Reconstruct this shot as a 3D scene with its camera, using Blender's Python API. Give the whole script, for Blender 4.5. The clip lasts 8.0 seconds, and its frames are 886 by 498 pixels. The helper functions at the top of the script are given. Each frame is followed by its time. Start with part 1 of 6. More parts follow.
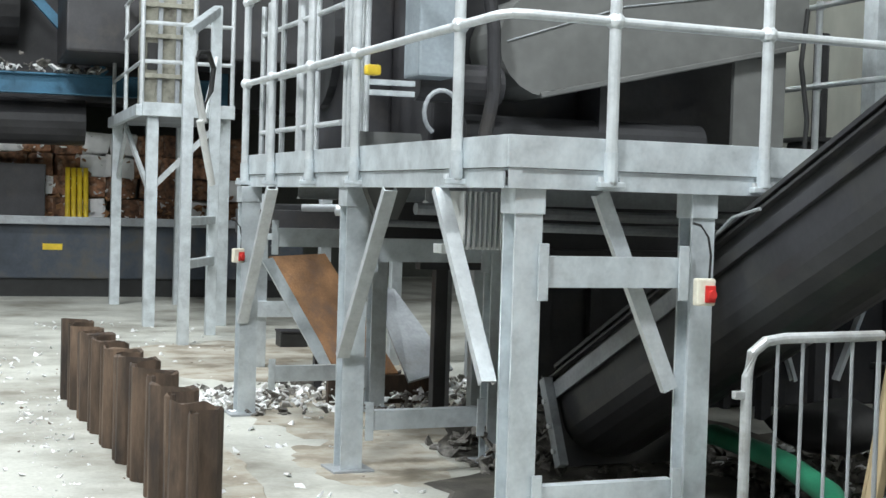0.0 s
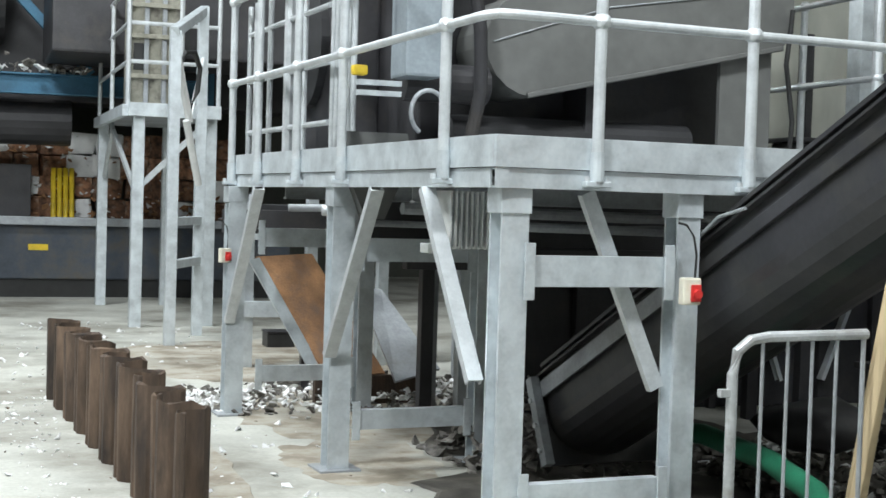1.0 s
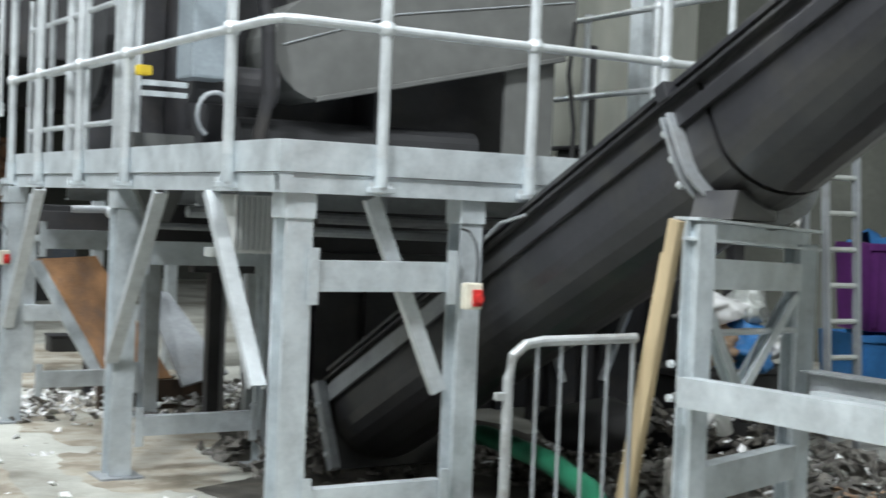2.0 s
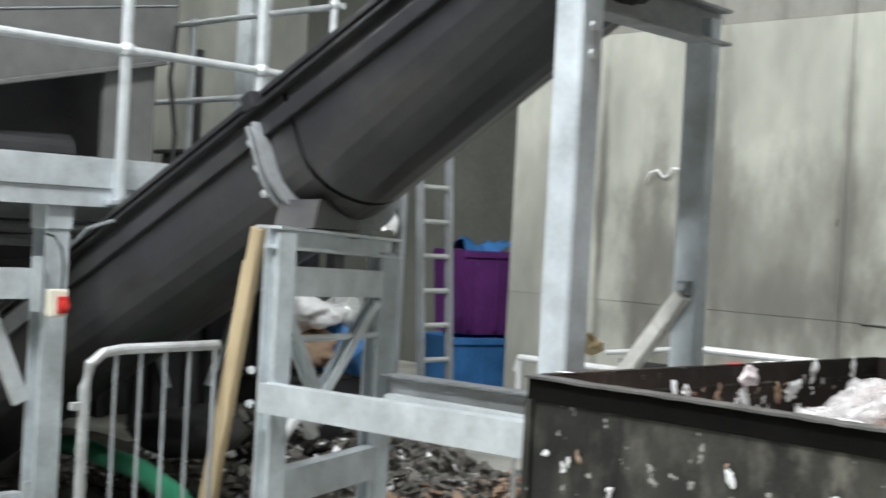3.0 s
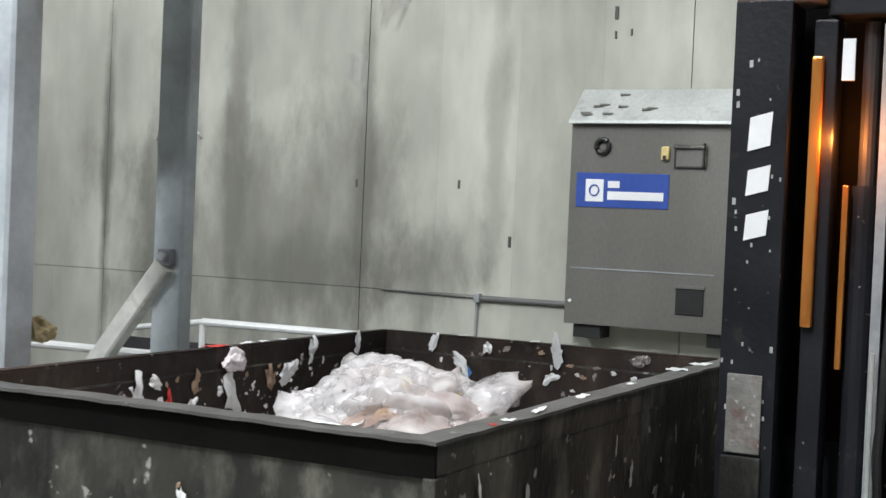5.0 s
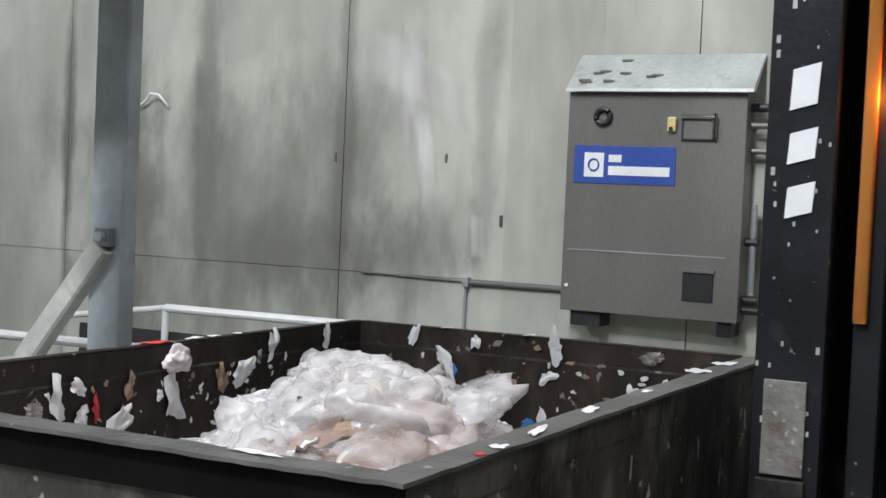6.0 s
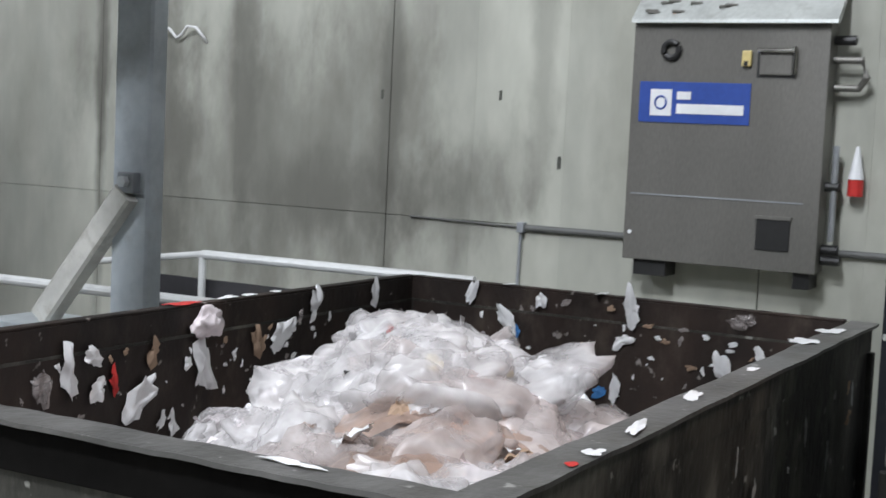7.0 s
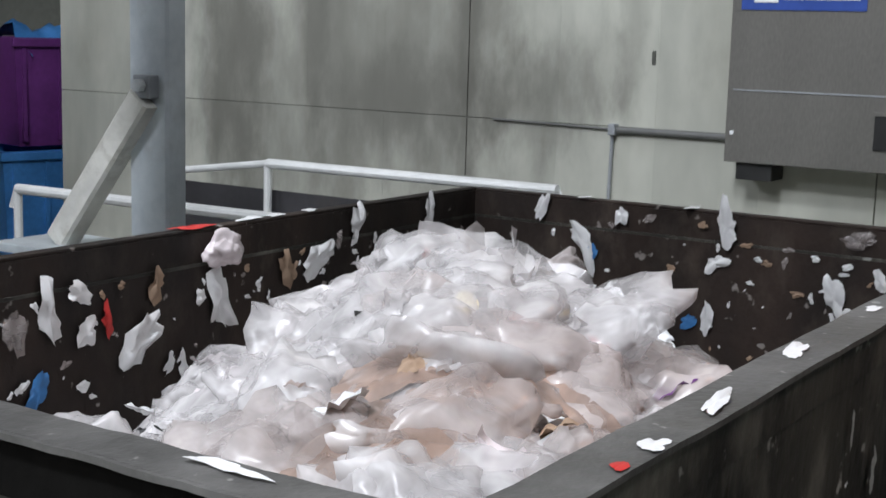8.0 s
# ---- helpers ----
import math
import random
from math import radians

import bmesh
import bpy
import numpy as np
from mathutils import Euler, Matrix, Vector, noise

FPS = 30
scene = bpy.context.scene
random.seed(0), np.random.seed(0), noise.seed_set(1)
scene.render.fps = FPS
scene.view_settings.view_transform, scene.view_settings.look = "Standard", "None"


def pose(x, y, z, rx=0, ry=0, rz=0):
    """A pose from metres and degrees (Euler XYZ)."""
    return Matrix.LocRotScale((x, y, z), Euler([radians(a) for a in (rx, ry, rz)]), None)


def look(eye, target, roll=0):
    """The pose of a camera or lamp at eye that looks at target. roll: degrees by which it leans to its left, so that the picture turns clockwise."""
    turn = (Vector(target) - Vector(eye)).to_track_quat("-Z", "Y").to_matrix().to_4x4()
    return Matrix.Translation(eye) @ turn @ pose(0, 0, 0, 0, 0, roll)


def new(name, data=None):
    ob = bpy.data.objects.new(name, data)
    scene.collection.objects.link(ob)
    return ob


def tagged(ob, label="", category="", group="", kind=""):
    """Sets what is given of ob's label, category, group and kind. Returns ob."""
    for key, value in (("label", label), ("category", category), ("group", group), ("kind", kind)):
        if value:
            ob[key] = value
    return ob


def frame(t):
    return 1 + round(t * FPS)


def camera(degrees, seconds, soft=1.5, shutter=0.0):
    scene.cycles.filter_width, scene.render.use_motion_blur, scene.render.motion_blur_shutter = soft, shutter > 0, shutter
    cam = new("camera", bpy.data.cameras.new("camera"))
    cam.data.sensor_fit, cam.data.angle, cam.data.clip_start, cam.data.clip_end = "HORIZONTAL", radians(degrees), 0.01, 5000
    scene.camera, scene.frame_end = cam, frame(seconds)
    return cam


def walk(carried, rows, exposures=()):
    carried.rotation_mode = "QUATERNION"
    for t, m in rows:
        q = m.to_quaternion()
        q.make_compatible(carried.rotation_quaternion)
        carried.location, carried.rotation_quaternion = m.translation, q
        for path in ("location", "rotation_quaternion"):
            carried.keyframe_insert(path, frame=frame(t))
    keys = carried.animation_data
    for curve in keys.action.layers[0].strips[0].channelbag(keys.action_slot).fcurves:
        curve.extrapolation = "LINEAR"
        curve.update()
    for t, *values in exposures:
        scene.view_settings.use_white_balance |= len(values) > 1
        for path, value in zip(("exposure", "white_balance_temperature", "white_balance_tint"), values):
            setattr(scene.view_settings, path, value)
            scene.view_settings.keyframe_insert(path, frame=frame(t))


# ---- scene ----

cam = camera(36.0, 8.0, soft=1.5, shutter=0.35)
PATH = [
    (0.0, pose(0.000, 0.000, 1.396, 88.03, -1.69, -19.09)),
    (0.5, pose(-0.002, -0.005, 1.394, 88.05, -1.69, -19.16)),
    (1.0, pose(-0.006, -0.013, 1.391, 88.08, -1.70, -19.66)),
    (1.2, pose(-0.004, -0.018, 1.392, 88.12, -1.78, -20.50)),
    (2.3, pose(0.054, -0.072, 1.417, 88.63, -2.60, -32.67)),
    (2.5, pose(0.069, -0.090, 1.425, 88.77, -2.85, -36.05)),
    (3.1, pose(0.142, -0.179, 1.429, 89.44, -2.97, -45.31)),
    (3.5, pose(0.254, -0.160, 1.429, 90.02, -2.68, -51.67)),
    (4.0, pose(0.336, -0.142, 1.438, 90.02, -2.76, -57.60)),
    (4.5, pose(0.516, -0.042, 1.438, 89.31, -2.65, -61.70)),
    (5.8, pose(1.164, 0.222, 1.415, 88.29, -2.49, -62.77)),
    (6.0, pose(1.236, 0.274, 1.419, 87.88, -2.56, -62.83)),
    (6.5, pose(1.362, 0.418, 1.429, 86.72, -2.93, -63.06)),
    (6.8, pose(1.476, 0.477, 1.424, 85.94, -2.84, -62.33)),
    (7.0, pose(1.539, 0.478, 1.426, 85.18, -2.70, -61.00)),
    (7.5, pose(1.754, 0.532, 1.415, 83.22, -2.10, -58.34)),
    (8.0, pose(1.935, 0.601, 1.409, 80.91, -1.57, -56.62)),
]
walk(cam, PATH, exposures=[(0.0, 0.08, 6350, 8), (1.2, 0.06, 6350, 8), (2.5, 0.02, 6300, 9), (2.9, 0.06, 6450, 10), (3.9, 0.06, 6550, 11), (4.5, -0.08, 6500, 11), (6.5, -0.38, 6250, 13), (8.0, -0.43, 6200, 14)])

# ---------------------------------------------------------------- light
world = bpy.data.worlds.new("hall_air")
world.use_nodes = True
world.node_tree.nodes["Background"].inputs[0].default_value = (0.75, 0.82, 0.88, 1)
world.node_tree.nodes["Background"].inputs[1].default_value = 0.165
scene.world = world


# Unseen area lamps below the roof, placed and aimed to brighten chosen parts.
def unseen_lamp(x, y, z, size, power, aim=None):
    data = bpy.data.lights.new("unseen_ceiling_lamp", "AREA")
    data.shape, data.size, data.energy, data.color = "DISK", size, power * 0.62, (0.95, 0.985, 1.0)
    ob = new("unseen_ceiling_lamp", data)
    ob.matrix_world = look((x, y, z), aim or (x, y, 0))
    return ob


unseen_lamp(-1.5, 2.0, 6.6, 0.9, 700, (2.5, 4.5, 0.8))
unseen_lamp(1.0, 1.9, 6.6, 0.9, 460, (4.2, 2.3, 0.8))
# Added to brighten the left-hand faces under the platform.
unseen_lamp(-5.5, 7.5, 6.6, 1.0, 400, (2.6, 9.0, 0.3))
unseen_lamp(-1.2, 9.0, 6.6, 1.0, 560, (0.5, 9.5, 0.0))
unseen_lamp(4.6, 3.4, 6.6, 0.9, 135)
unseen_lamp(-0.5, 14.0, 6.6, 1.0, 440)
# Added to brighten the bin's near side and its inner far wall.
unseen_lamp(3.2, -3.0, 6.6, 0.9, 190, (3.4, 1.2, 0.8))
unseen_lamp(5.4, 10.8, 6.6, 1.0, 340)
# Orange lamp added inside the mast for a beacon out of view.
beacon = bpy.data.lights.new("beacon_glow", "POINT")
beacon.energy, beacon.color, beacon.shadow_soft_size = 3.4, (1.0, 0.30, 0.05), 0.02
new("beacon_glow", beacon).location = (3.686, 0.661, 1.632)


# ---------------------------------------------------------------- materials
def mat(name, base, rough=0.6, metal=0.0, var=0.25, scale=4.0, fine=60.0, bump=0.15, dirt=None, dirt_amt=0.45,
        dirt_scale=1.6, streak=1.0, alpha=None, trans=0.0, spec=0.5, rand=0.0, drip=0.0, fleck=None, fleck_scale=30.0, fleck_at=0.66, placed=False, fleck_soft=0.05):
    """Two scales of tone, an optional dirt colour in patches, fine relief."""
    m = bpy.data.materials.new(name)
    m.use_nodes = True
    t = m.node_tree
    n, l = t.nodes, t.links
    b = n["Principled BSDF"]
    co = n.new("ShaderNodeTexCoord")
    mp = n.new("ShaderNodeMapping")
    mp.inputs["Scale"].default_value = (1, 1, streak)
    src = n.new("ShaderNodeNewGeometry").outputs["Position"] if placed else co.outputs["Object"]
    l.new(src, mp.inputs["Vector"])
    big = n.new("ShaderNodeTexNoise")
    big.inputs["Scale"].default_value, big.inputs["Detail"].default_value = scale, 5
    l.new(mp.outputs["Vector"], big.inputs["Vector"])
    sm = n.new("ShaderNodeTexNoise")
    sm.inputs["Scale"].default_value, sm.inputs["Detail"].default_value = fine, 3
    l.new(mp.outputs["Vector"], sm.inputs["Vector"])
    r1 = n.new("ShaderNodeValToRGB")
    lo = [c * (1 - var) for c in base]
    hi = [min(1, c * (1 + var)) for c in base]
    r1.color_ramp.elements[0].color, r1.color_ramp.elements[0].position = (*lo, 1), 0.32
    r1.color_ramp.elements[1].color, r1.color_ramp.elements[1].position = (*hi, 1), 0.68
    l.new(big.outputs["Fac"], r1.inputs["Fac"])
    mx = n.new("ShaderNodeMix")
    mx.data_type, mx.blend_type = "RGBA", "OVERLAY"
    mx.inputs["Factor"].default_value = 0.28
    l.new(r1.outputs["Color"], mx.inputs["A"])
    l.new(sm.outputs["Color"], mx.inputs["B"])
    bw = n.new("ShaderNodeRGBToBW")
    l.new(sm.outputs["Color"], bw.inputs["Color"])
    l.new(bw.outputs["Val"], mx.inputs["B"])
    out = mx.outputs["Result"]
    if dirt:
        dn = n.new("ShaderNodeTexNoise")
        dn.inputs["Scale"].default_value, dn.inputs["Detail"].default_value, dn.inputs["Roughness"].default_value = dirt_scale, 8, 0.65
        l.new(mp.outputs["Vector"], dn.inputs["Vector"])
        dr = n.new("ShaderNodeValToRGB")
        dr.color_ramp.elements[0].position, dr.color_ramp.elements[1].position = 1 - dirt_amt - 0.08, 1 - dirt_amt + 0.14
        l.new(dn.outputs["Fac"], dr.inputs["Fac"])
        dm = n.new("ShaderNodeMix")
        dm.data_type = "RGBA"
        l.new(dr.outputs["Color"], dm.inputs["Factor"])
        l.new(out, dm.inputs["A"])
        dm.inputs["B"].default_value = (*dirt, 1)
        out = dm.outputs["Result"]
    if drip:
        m2 = n.new("ShaderNodeMapping")
        m2.inputs["Scale"].default_value = (1, 1, 0.16)
        l.new(src, m2.inputs["Vector"])
        rn = n.new("ShaderNodeTexNoise")
        rn.inputs["Scale"].default_value, rn.inputs["Detail"].default_value = 3.2, 4
        l.new(m2.outputs["Vector"], rn.inputs["Vector"])
        rm = n.new("ShaderNodeMapRange")
        rm.inputs["From Min"].default_value, rm.inputs["From Max"].default_value = 0.36, 0.64
        rm.inputs["To Min"].default_value, rm.inputs["To Max"].default_value = 1 - drip, 1 + drip * 0.35
        l.new(rn.outputs["Fac"], rm.inputs["Value"])
        dv = n.new("ShaderNodeMix")
        dv.data_type, dv.blend_type = "RGBA", "MULTIPLY"
        dv.inputs["Factor"].default_value = 1.0
        l.new(out, dv.inputs["A"])
        l.new(rm.outputs["Result"], dv.inputs["B"])
        out = dv.outputs["Result"]
    if fleck:
        fn = n.new("ShaderNodeTexNoise")
        fn.inputs["Scale"].default_value, fn.inputs["Detail"].default_value = fleck_scale, 3
        l.new(src, fn.inputs["Vector"])
        fr = n.new("ShaderNodeMapRange")
        fr.inputs["From Min"].default_value, fr.inputs["From Max"].default_value = fleck_at, fleck_at + fleck_soft
        l.new(fn.outputs["Fac"], fr.inputs["Value"])
        fm = n.new("ShaderNodeMix")
        fm.data_type = "RGBA"
        l.new(fr.outputs["Result"], fm.inputs["Factor"])
        l.new(out, fm.inputs["A"])
        fm.inputs["B"].default_value = (*fleck, 1)
        out = fm.outputs["Result"]
    if rand:
        oi = n.new("ShaderNodeObjectInfo")
        hs = n.new("ShaderNodeHueSaturation")
        mr = n.new("ShaderNodeMapRange")
        mr.inputs["To Min"].default_value, mr.inputs["To Max"].default_value = 1 - rand, 1 + rand
        l.new(oi.outputs["Random"], mr.inputs["Value"])
        l.new(mr.outputs["Result"], hs.inputs["Value"])
        l.new(out, hs.inputs["Color"])
        out = hs.outputs["Color"]
    l.new(out, b.inputs["Base Color"])
    rr = n.new("ShaderNodeMapRange")
    rr.inputs["To Min"].default_value, rr.inputs["To Max"].default_value = max(0.05, rough - 0.12), min(1, rough + 0.12)
    l.new(big.outputs["Fac"], rr.inputs["Value"])
    l.new(rr.outputs["Result"], b.inputs["Roughness"])
    b.inputs["Metallic"].default_value = metal
    b.inputs["Specular IOR Level"].default_value = spec
    if trans:
        b.inputs["Transmission Weight"].default_value = trans
    if alpha is not None:
        b.inputs["Alpha"].default_value = alpha
    if bump:
        bp = n.new("ShaderNodeBump")
        bp.inputs["Strength"].default_value, bp.inputs["Distance"].default_value = bump, 0.01
        l.new(sm.outputs["Fac"], bp.inputs["Height"])
        l.new(bp.outputs["Normal"], b.inputs["Normal"])
    return m


GALV = mat("galvanised_steel", (0.60, 0.645, 0.67), 0.45, 0.45, 0.14, 9, 55, 0.05, dirt=(0.43, 0.46, 0.48), dirt_amt=0.38, dirt_scale=5)
GALV_TUBE = mat("galvanised_tube", (0.61, 0.64, 0.655), 0.4, 0.4, 0.10, 14, 70, 0.04)
GALV_DULL = mat("dull_zinc", (0.36, 0.38, 0.40), 0.6, 0.4, 0.2, 6, 50, 0.08, dirt=(0.22, 0.22, 0.21), dirt_amt=0.42, dirt_scale=3)
TROUGH = mat("trough_steel", (0.036, 0.036, 0.040), 0.34, 0.2, 0.25, 3, 40, 0.05, dirt=(0.062, 0.060, 0.054), dirt_amt=0.44, dirt_scale=2.2)
RUBBER = mat("black_rubber", (0.022, 0.022, 0.024), 0.6, 0, 0.2, 8, 60, 0.1)
MACHINE = mat("grey_machine_paint", (0.125, 0.127, 0.122), 0.5, 0, 0.10, 3, 12, 0.0, dirt=(0.15, 0.145, 0.13), dirt_amt=0.3, dirt_scale=2)
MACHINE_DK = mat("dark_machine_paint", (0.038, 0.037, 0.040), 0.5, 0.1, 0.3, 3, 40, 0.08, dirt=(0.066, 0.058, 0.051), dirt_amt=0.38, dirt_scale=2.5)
MACHINE_BLUE = mat("blue_grey_machine_paint", (0.27, 0.31, 0.34), 0.5, 0.1, 0.12, 4, 50, 0.05)
RUST = mat("rusty_steel", (0.135, 0.092, 0.064), 0.85, 0.1, 0.5, 7, 80, 0.5, dirt=(0.05, 0.038, 0.032), dirt_amt=0.48, dirt_scale=6, streak=0.3, rand=0.45)
RUST_BRIGHT = mat("orange_rust", (0.36, 0.19, 0.09), 0.85, 0.0, 0.4, 5, 70, 0.4, dirt=(0.22, 0.14, 0.10), dirt_amt=0.45, dirt_scale=4)
FLOOR = mat("concrete_floor", (0.47, 0.47, 0.425), 0.7, 0, 0.2, 1.4, 45, 0.25, dirt=(0.20, 0.185, 0.15), dirt_amt=0.46, dirt_scale=0.8)
CONC = mat("wall_concrete", (0.445, 0.45, 0.392), 0.85, 0, 0.16, 2.2, 7, 0.08, dirt=(0.37, 0.368, 0.31), dirt_amt=0.42, dirt_scale=1.5, streak=0.45, rand=0.05, drip=0.15, placed=True, fleck=(0.34, 0.335, 0.285), fleck_scale=2.3, fleck_at=0.56, fleck_soft=0.30)


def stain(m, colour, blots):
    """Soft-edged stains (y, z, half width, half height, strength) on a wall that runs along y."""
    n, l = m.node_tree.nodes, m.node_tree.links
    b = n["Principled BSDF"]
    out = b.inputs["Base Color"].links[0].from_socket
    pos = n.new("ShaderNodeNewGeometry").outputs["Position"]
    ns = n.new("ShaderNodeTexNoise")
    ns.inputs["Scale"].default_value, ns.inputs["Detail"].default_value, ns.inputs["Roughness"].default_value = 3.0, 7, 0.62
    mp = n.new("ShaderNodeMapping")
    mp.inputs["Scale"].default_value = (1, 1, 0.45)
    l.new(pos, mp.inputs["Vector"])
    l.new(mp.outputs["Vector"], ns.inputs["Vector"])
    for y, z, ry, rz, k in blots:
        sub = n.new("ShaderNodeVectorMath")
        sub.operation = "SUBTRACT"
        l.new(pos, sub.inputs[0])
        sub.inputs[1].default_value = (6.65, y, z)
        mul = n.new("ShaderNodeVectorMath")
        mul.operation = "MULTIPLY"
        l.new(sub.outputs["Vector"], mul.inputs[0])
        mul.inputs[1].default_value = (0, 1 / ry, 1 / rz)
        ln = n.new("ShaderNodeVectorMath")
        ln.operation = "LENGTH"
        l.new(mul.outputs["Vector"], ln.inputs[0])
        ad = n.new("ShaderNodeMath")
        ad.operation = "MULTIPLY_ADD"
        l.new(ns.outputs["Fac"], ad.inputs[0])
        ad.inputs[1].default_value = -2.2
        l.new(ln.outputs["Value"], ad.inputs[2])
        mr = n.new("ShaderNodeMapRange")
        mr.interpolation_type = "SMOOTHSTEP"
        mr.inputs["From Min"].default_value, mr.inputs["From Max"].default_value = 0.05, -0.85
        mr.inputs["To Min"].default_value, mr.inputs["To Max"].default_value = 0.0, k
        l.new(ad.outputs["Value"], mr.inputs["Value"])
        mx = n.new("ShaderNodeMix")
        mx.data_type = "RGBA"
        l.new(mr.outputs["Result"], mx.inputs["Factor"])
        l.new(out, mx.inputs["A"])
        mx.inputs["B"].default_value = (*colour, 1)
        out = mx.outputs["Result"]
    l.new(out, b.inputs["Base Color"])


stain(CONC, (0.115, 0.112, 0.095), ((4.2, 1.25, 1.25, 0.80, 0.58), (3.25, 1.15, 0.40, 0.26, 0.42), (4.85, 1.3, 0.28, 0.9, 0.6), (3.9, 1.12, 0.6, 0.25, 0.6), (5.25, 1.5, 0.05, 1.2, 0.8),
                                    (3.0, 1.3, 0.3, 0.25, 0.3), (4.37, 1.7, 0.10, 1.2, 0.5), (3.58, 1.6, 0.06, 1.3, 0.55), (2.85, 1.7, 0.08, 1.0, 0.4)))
CONC_DK = mat("grimy_concrete", (0.27, 0.265, 0.235), 0.85, 0, 0.2, 1.5, 40, 0.3, dirt=(0.12, 0.115, 0.10), dirt_amt=0.45, dirt_scale=1.2, streak=0.4)
HALL = mat("hall_cladding", (0.085, 0.088, 0.075), 0.8, 0, 0.2, 1.0, 20, 0.1)
BIN_OUT = mat("grimy_bin_steel", (0.040, 0.039, 0.032), 0.62, 0.1, 0.55, 7, 60, 0.4, dirt=(0.175, 0.168, 0.14), dirt_amt=0.43, dirt_scale=11, streak=0.5, drip=0.75, fleck=(0.34, 0.34, 0.31), fleck_scale=24, fleck_at=0.66, placed=True)
BIN_IN = mat("rusted_bin_steel", (0.029, 0.018, 0.013), 0.72, 0.1, 0.5, 8, 60, 0.3, dirt=(0.07, 0.052, 0.04), dirt_amt=0.42, dirt_scale=13, streak=0.6, drip=0.6, fleck=(0.30, 0.27, 0.25), fleck_scale=30, fleck_at=0.67)
COLUMN = mat("blue_grey_zinc", (0.56, 0.61, 0.645), 0.5, 0.12, 0.18, 5, 50, 0.06, dirt=(0.40, 0.42, 0.43), dirt_amt=0.40, dirt_scale=4, drip=0.2)
BRACE = mat("weathered_brace", (0.74, 0.73, 0.68), 0.6, 0.1, 0.2, 9, 60, 0.2, dirt=(0.38, 0.35, 0.28), dirt_amt=0.42, dirt_scale=8)
RIM = mat("worn_rim_steel", (0.125, 0.122, 0.117), 0.42, 0.2, 0.35, 9, 70, 0.2, dirt=(0.085, 0.08, 0.072), dirt_amt=0.42, dirt_scale=7, fleck=(0.36, 0.35, 0.33), fleck_scale=40, fleck_at=0.68)
WOOD = mat("bare_board", (0.42, 0.33, 0.20), 0.75, 0, 0.2, 5, 60, 0.2, streak=0.1)
NAVY = mat("mast_paint", (0.011, 0.012, 0.016), 0.45, 0.1, 0.3, 5, 60, 0.12, dirt=(0.05, 0.046, 0.042), dirt_amt=0.33, dirt_scale=11, fleck=(0.28, 0.27, 0.255), fleck_scale=44, fleck_at=0.71, spec=0.35)
MAST_CAP = mat("rusty_mast_cap", (0.075, 0.055, 0.045), 0.75, 0.1, 0.35, 9, 60, 0.3, dirt=(0.20, 0.18, 0.16), dirt_amt=0.36, dirt_scale=8)
CHROME = mat("cylinder_chrome", (0.55, 0.53, 0.5), 0.18, 1.0, 0.1, 6, 40, 0.02)
# Beacon light reflected in the mast rails is put into this orange base colour.
BEACON_ORANGE = mat("beacon_orange_rail", (0.78, 0.30, 0.07), 0.28, 0.8, 0.3, 5, 40, 0.05, dirt=(0.12, 0.03, 0.01), dirt_amt=0.4, dirt_scale=6, streak=0.2)
STAINLESS = mat("brushed_stainless", (0.195, 0.189, 0.172), 0.42, 0.45, 0.08, 3, 160, 0.03, dirt=(0.185, 0.177, 0.153), dirt_amt=0.35, dirt_scale=2.5, streak=0.3)
LID = mat("pale_lid_steel", (0.49, 0.51, 0.49), 0.45, 0.3, 0.12, 6, 60, 0.05, dirt=(0.3, 0.3, 0.28), dirt_amt=0.36, dirt_scale=9)
BLUE_SIGN = mat("blue_vinyl", (0.025, 0.07, 0.33), 0.45, 0, 0.06, 6, 50, 0.0)
WHITE = mat("white_vinyl", (0.80, 0.81, 0.82), 0.5, 0, 0.06, 10, 60, 0.02)
BLACK = mat("black_plastic", (0.02, 0.02, 0.02), 0.45, 0, 0.2, 10, 60, 0.05)
YELLOW = mat("yellow_plastic", (0.70, 0.50, 0.03), 0.5, 0, 0.15, 8, 60, 0.05)
REDP = mat("red_plastic", (0.55, 0.035, 0.03), 0.45, 0, 0.15, 8, 60, 0.03)
CREAM = mat("cream_plastic", (0.72, 0.68, 0.56), 0.5, 0, 0.1, 8, 60, 0.03)
PURPLE = mat("purple_plastic", (0.13, 0.03, 0.17), 0.5, 0, 0.15, 5, 40, 0.05)
BLUEP = mat("blue_plastic", (0.05, 0.20, 0.48), 0.5, 0, 0.15, 5, 40, 0.05)
BLUE_STEEL = mat("blue_painted_beam", (0.05, 0.15, 0.24), 0.55, 0.1, 0.25, 3, 40, 0.1)
GREEN_HOSE = mat("green_hose", (0.02, 0.15, 0.08), 0.5, 0, 0.2, 9, 60, 0.1)
WHITE_PIPE = mat("white_pipe", (0.74, 0.75, 0.74), 0.4, 0.2, 0.08, 9, 60, 0.03)


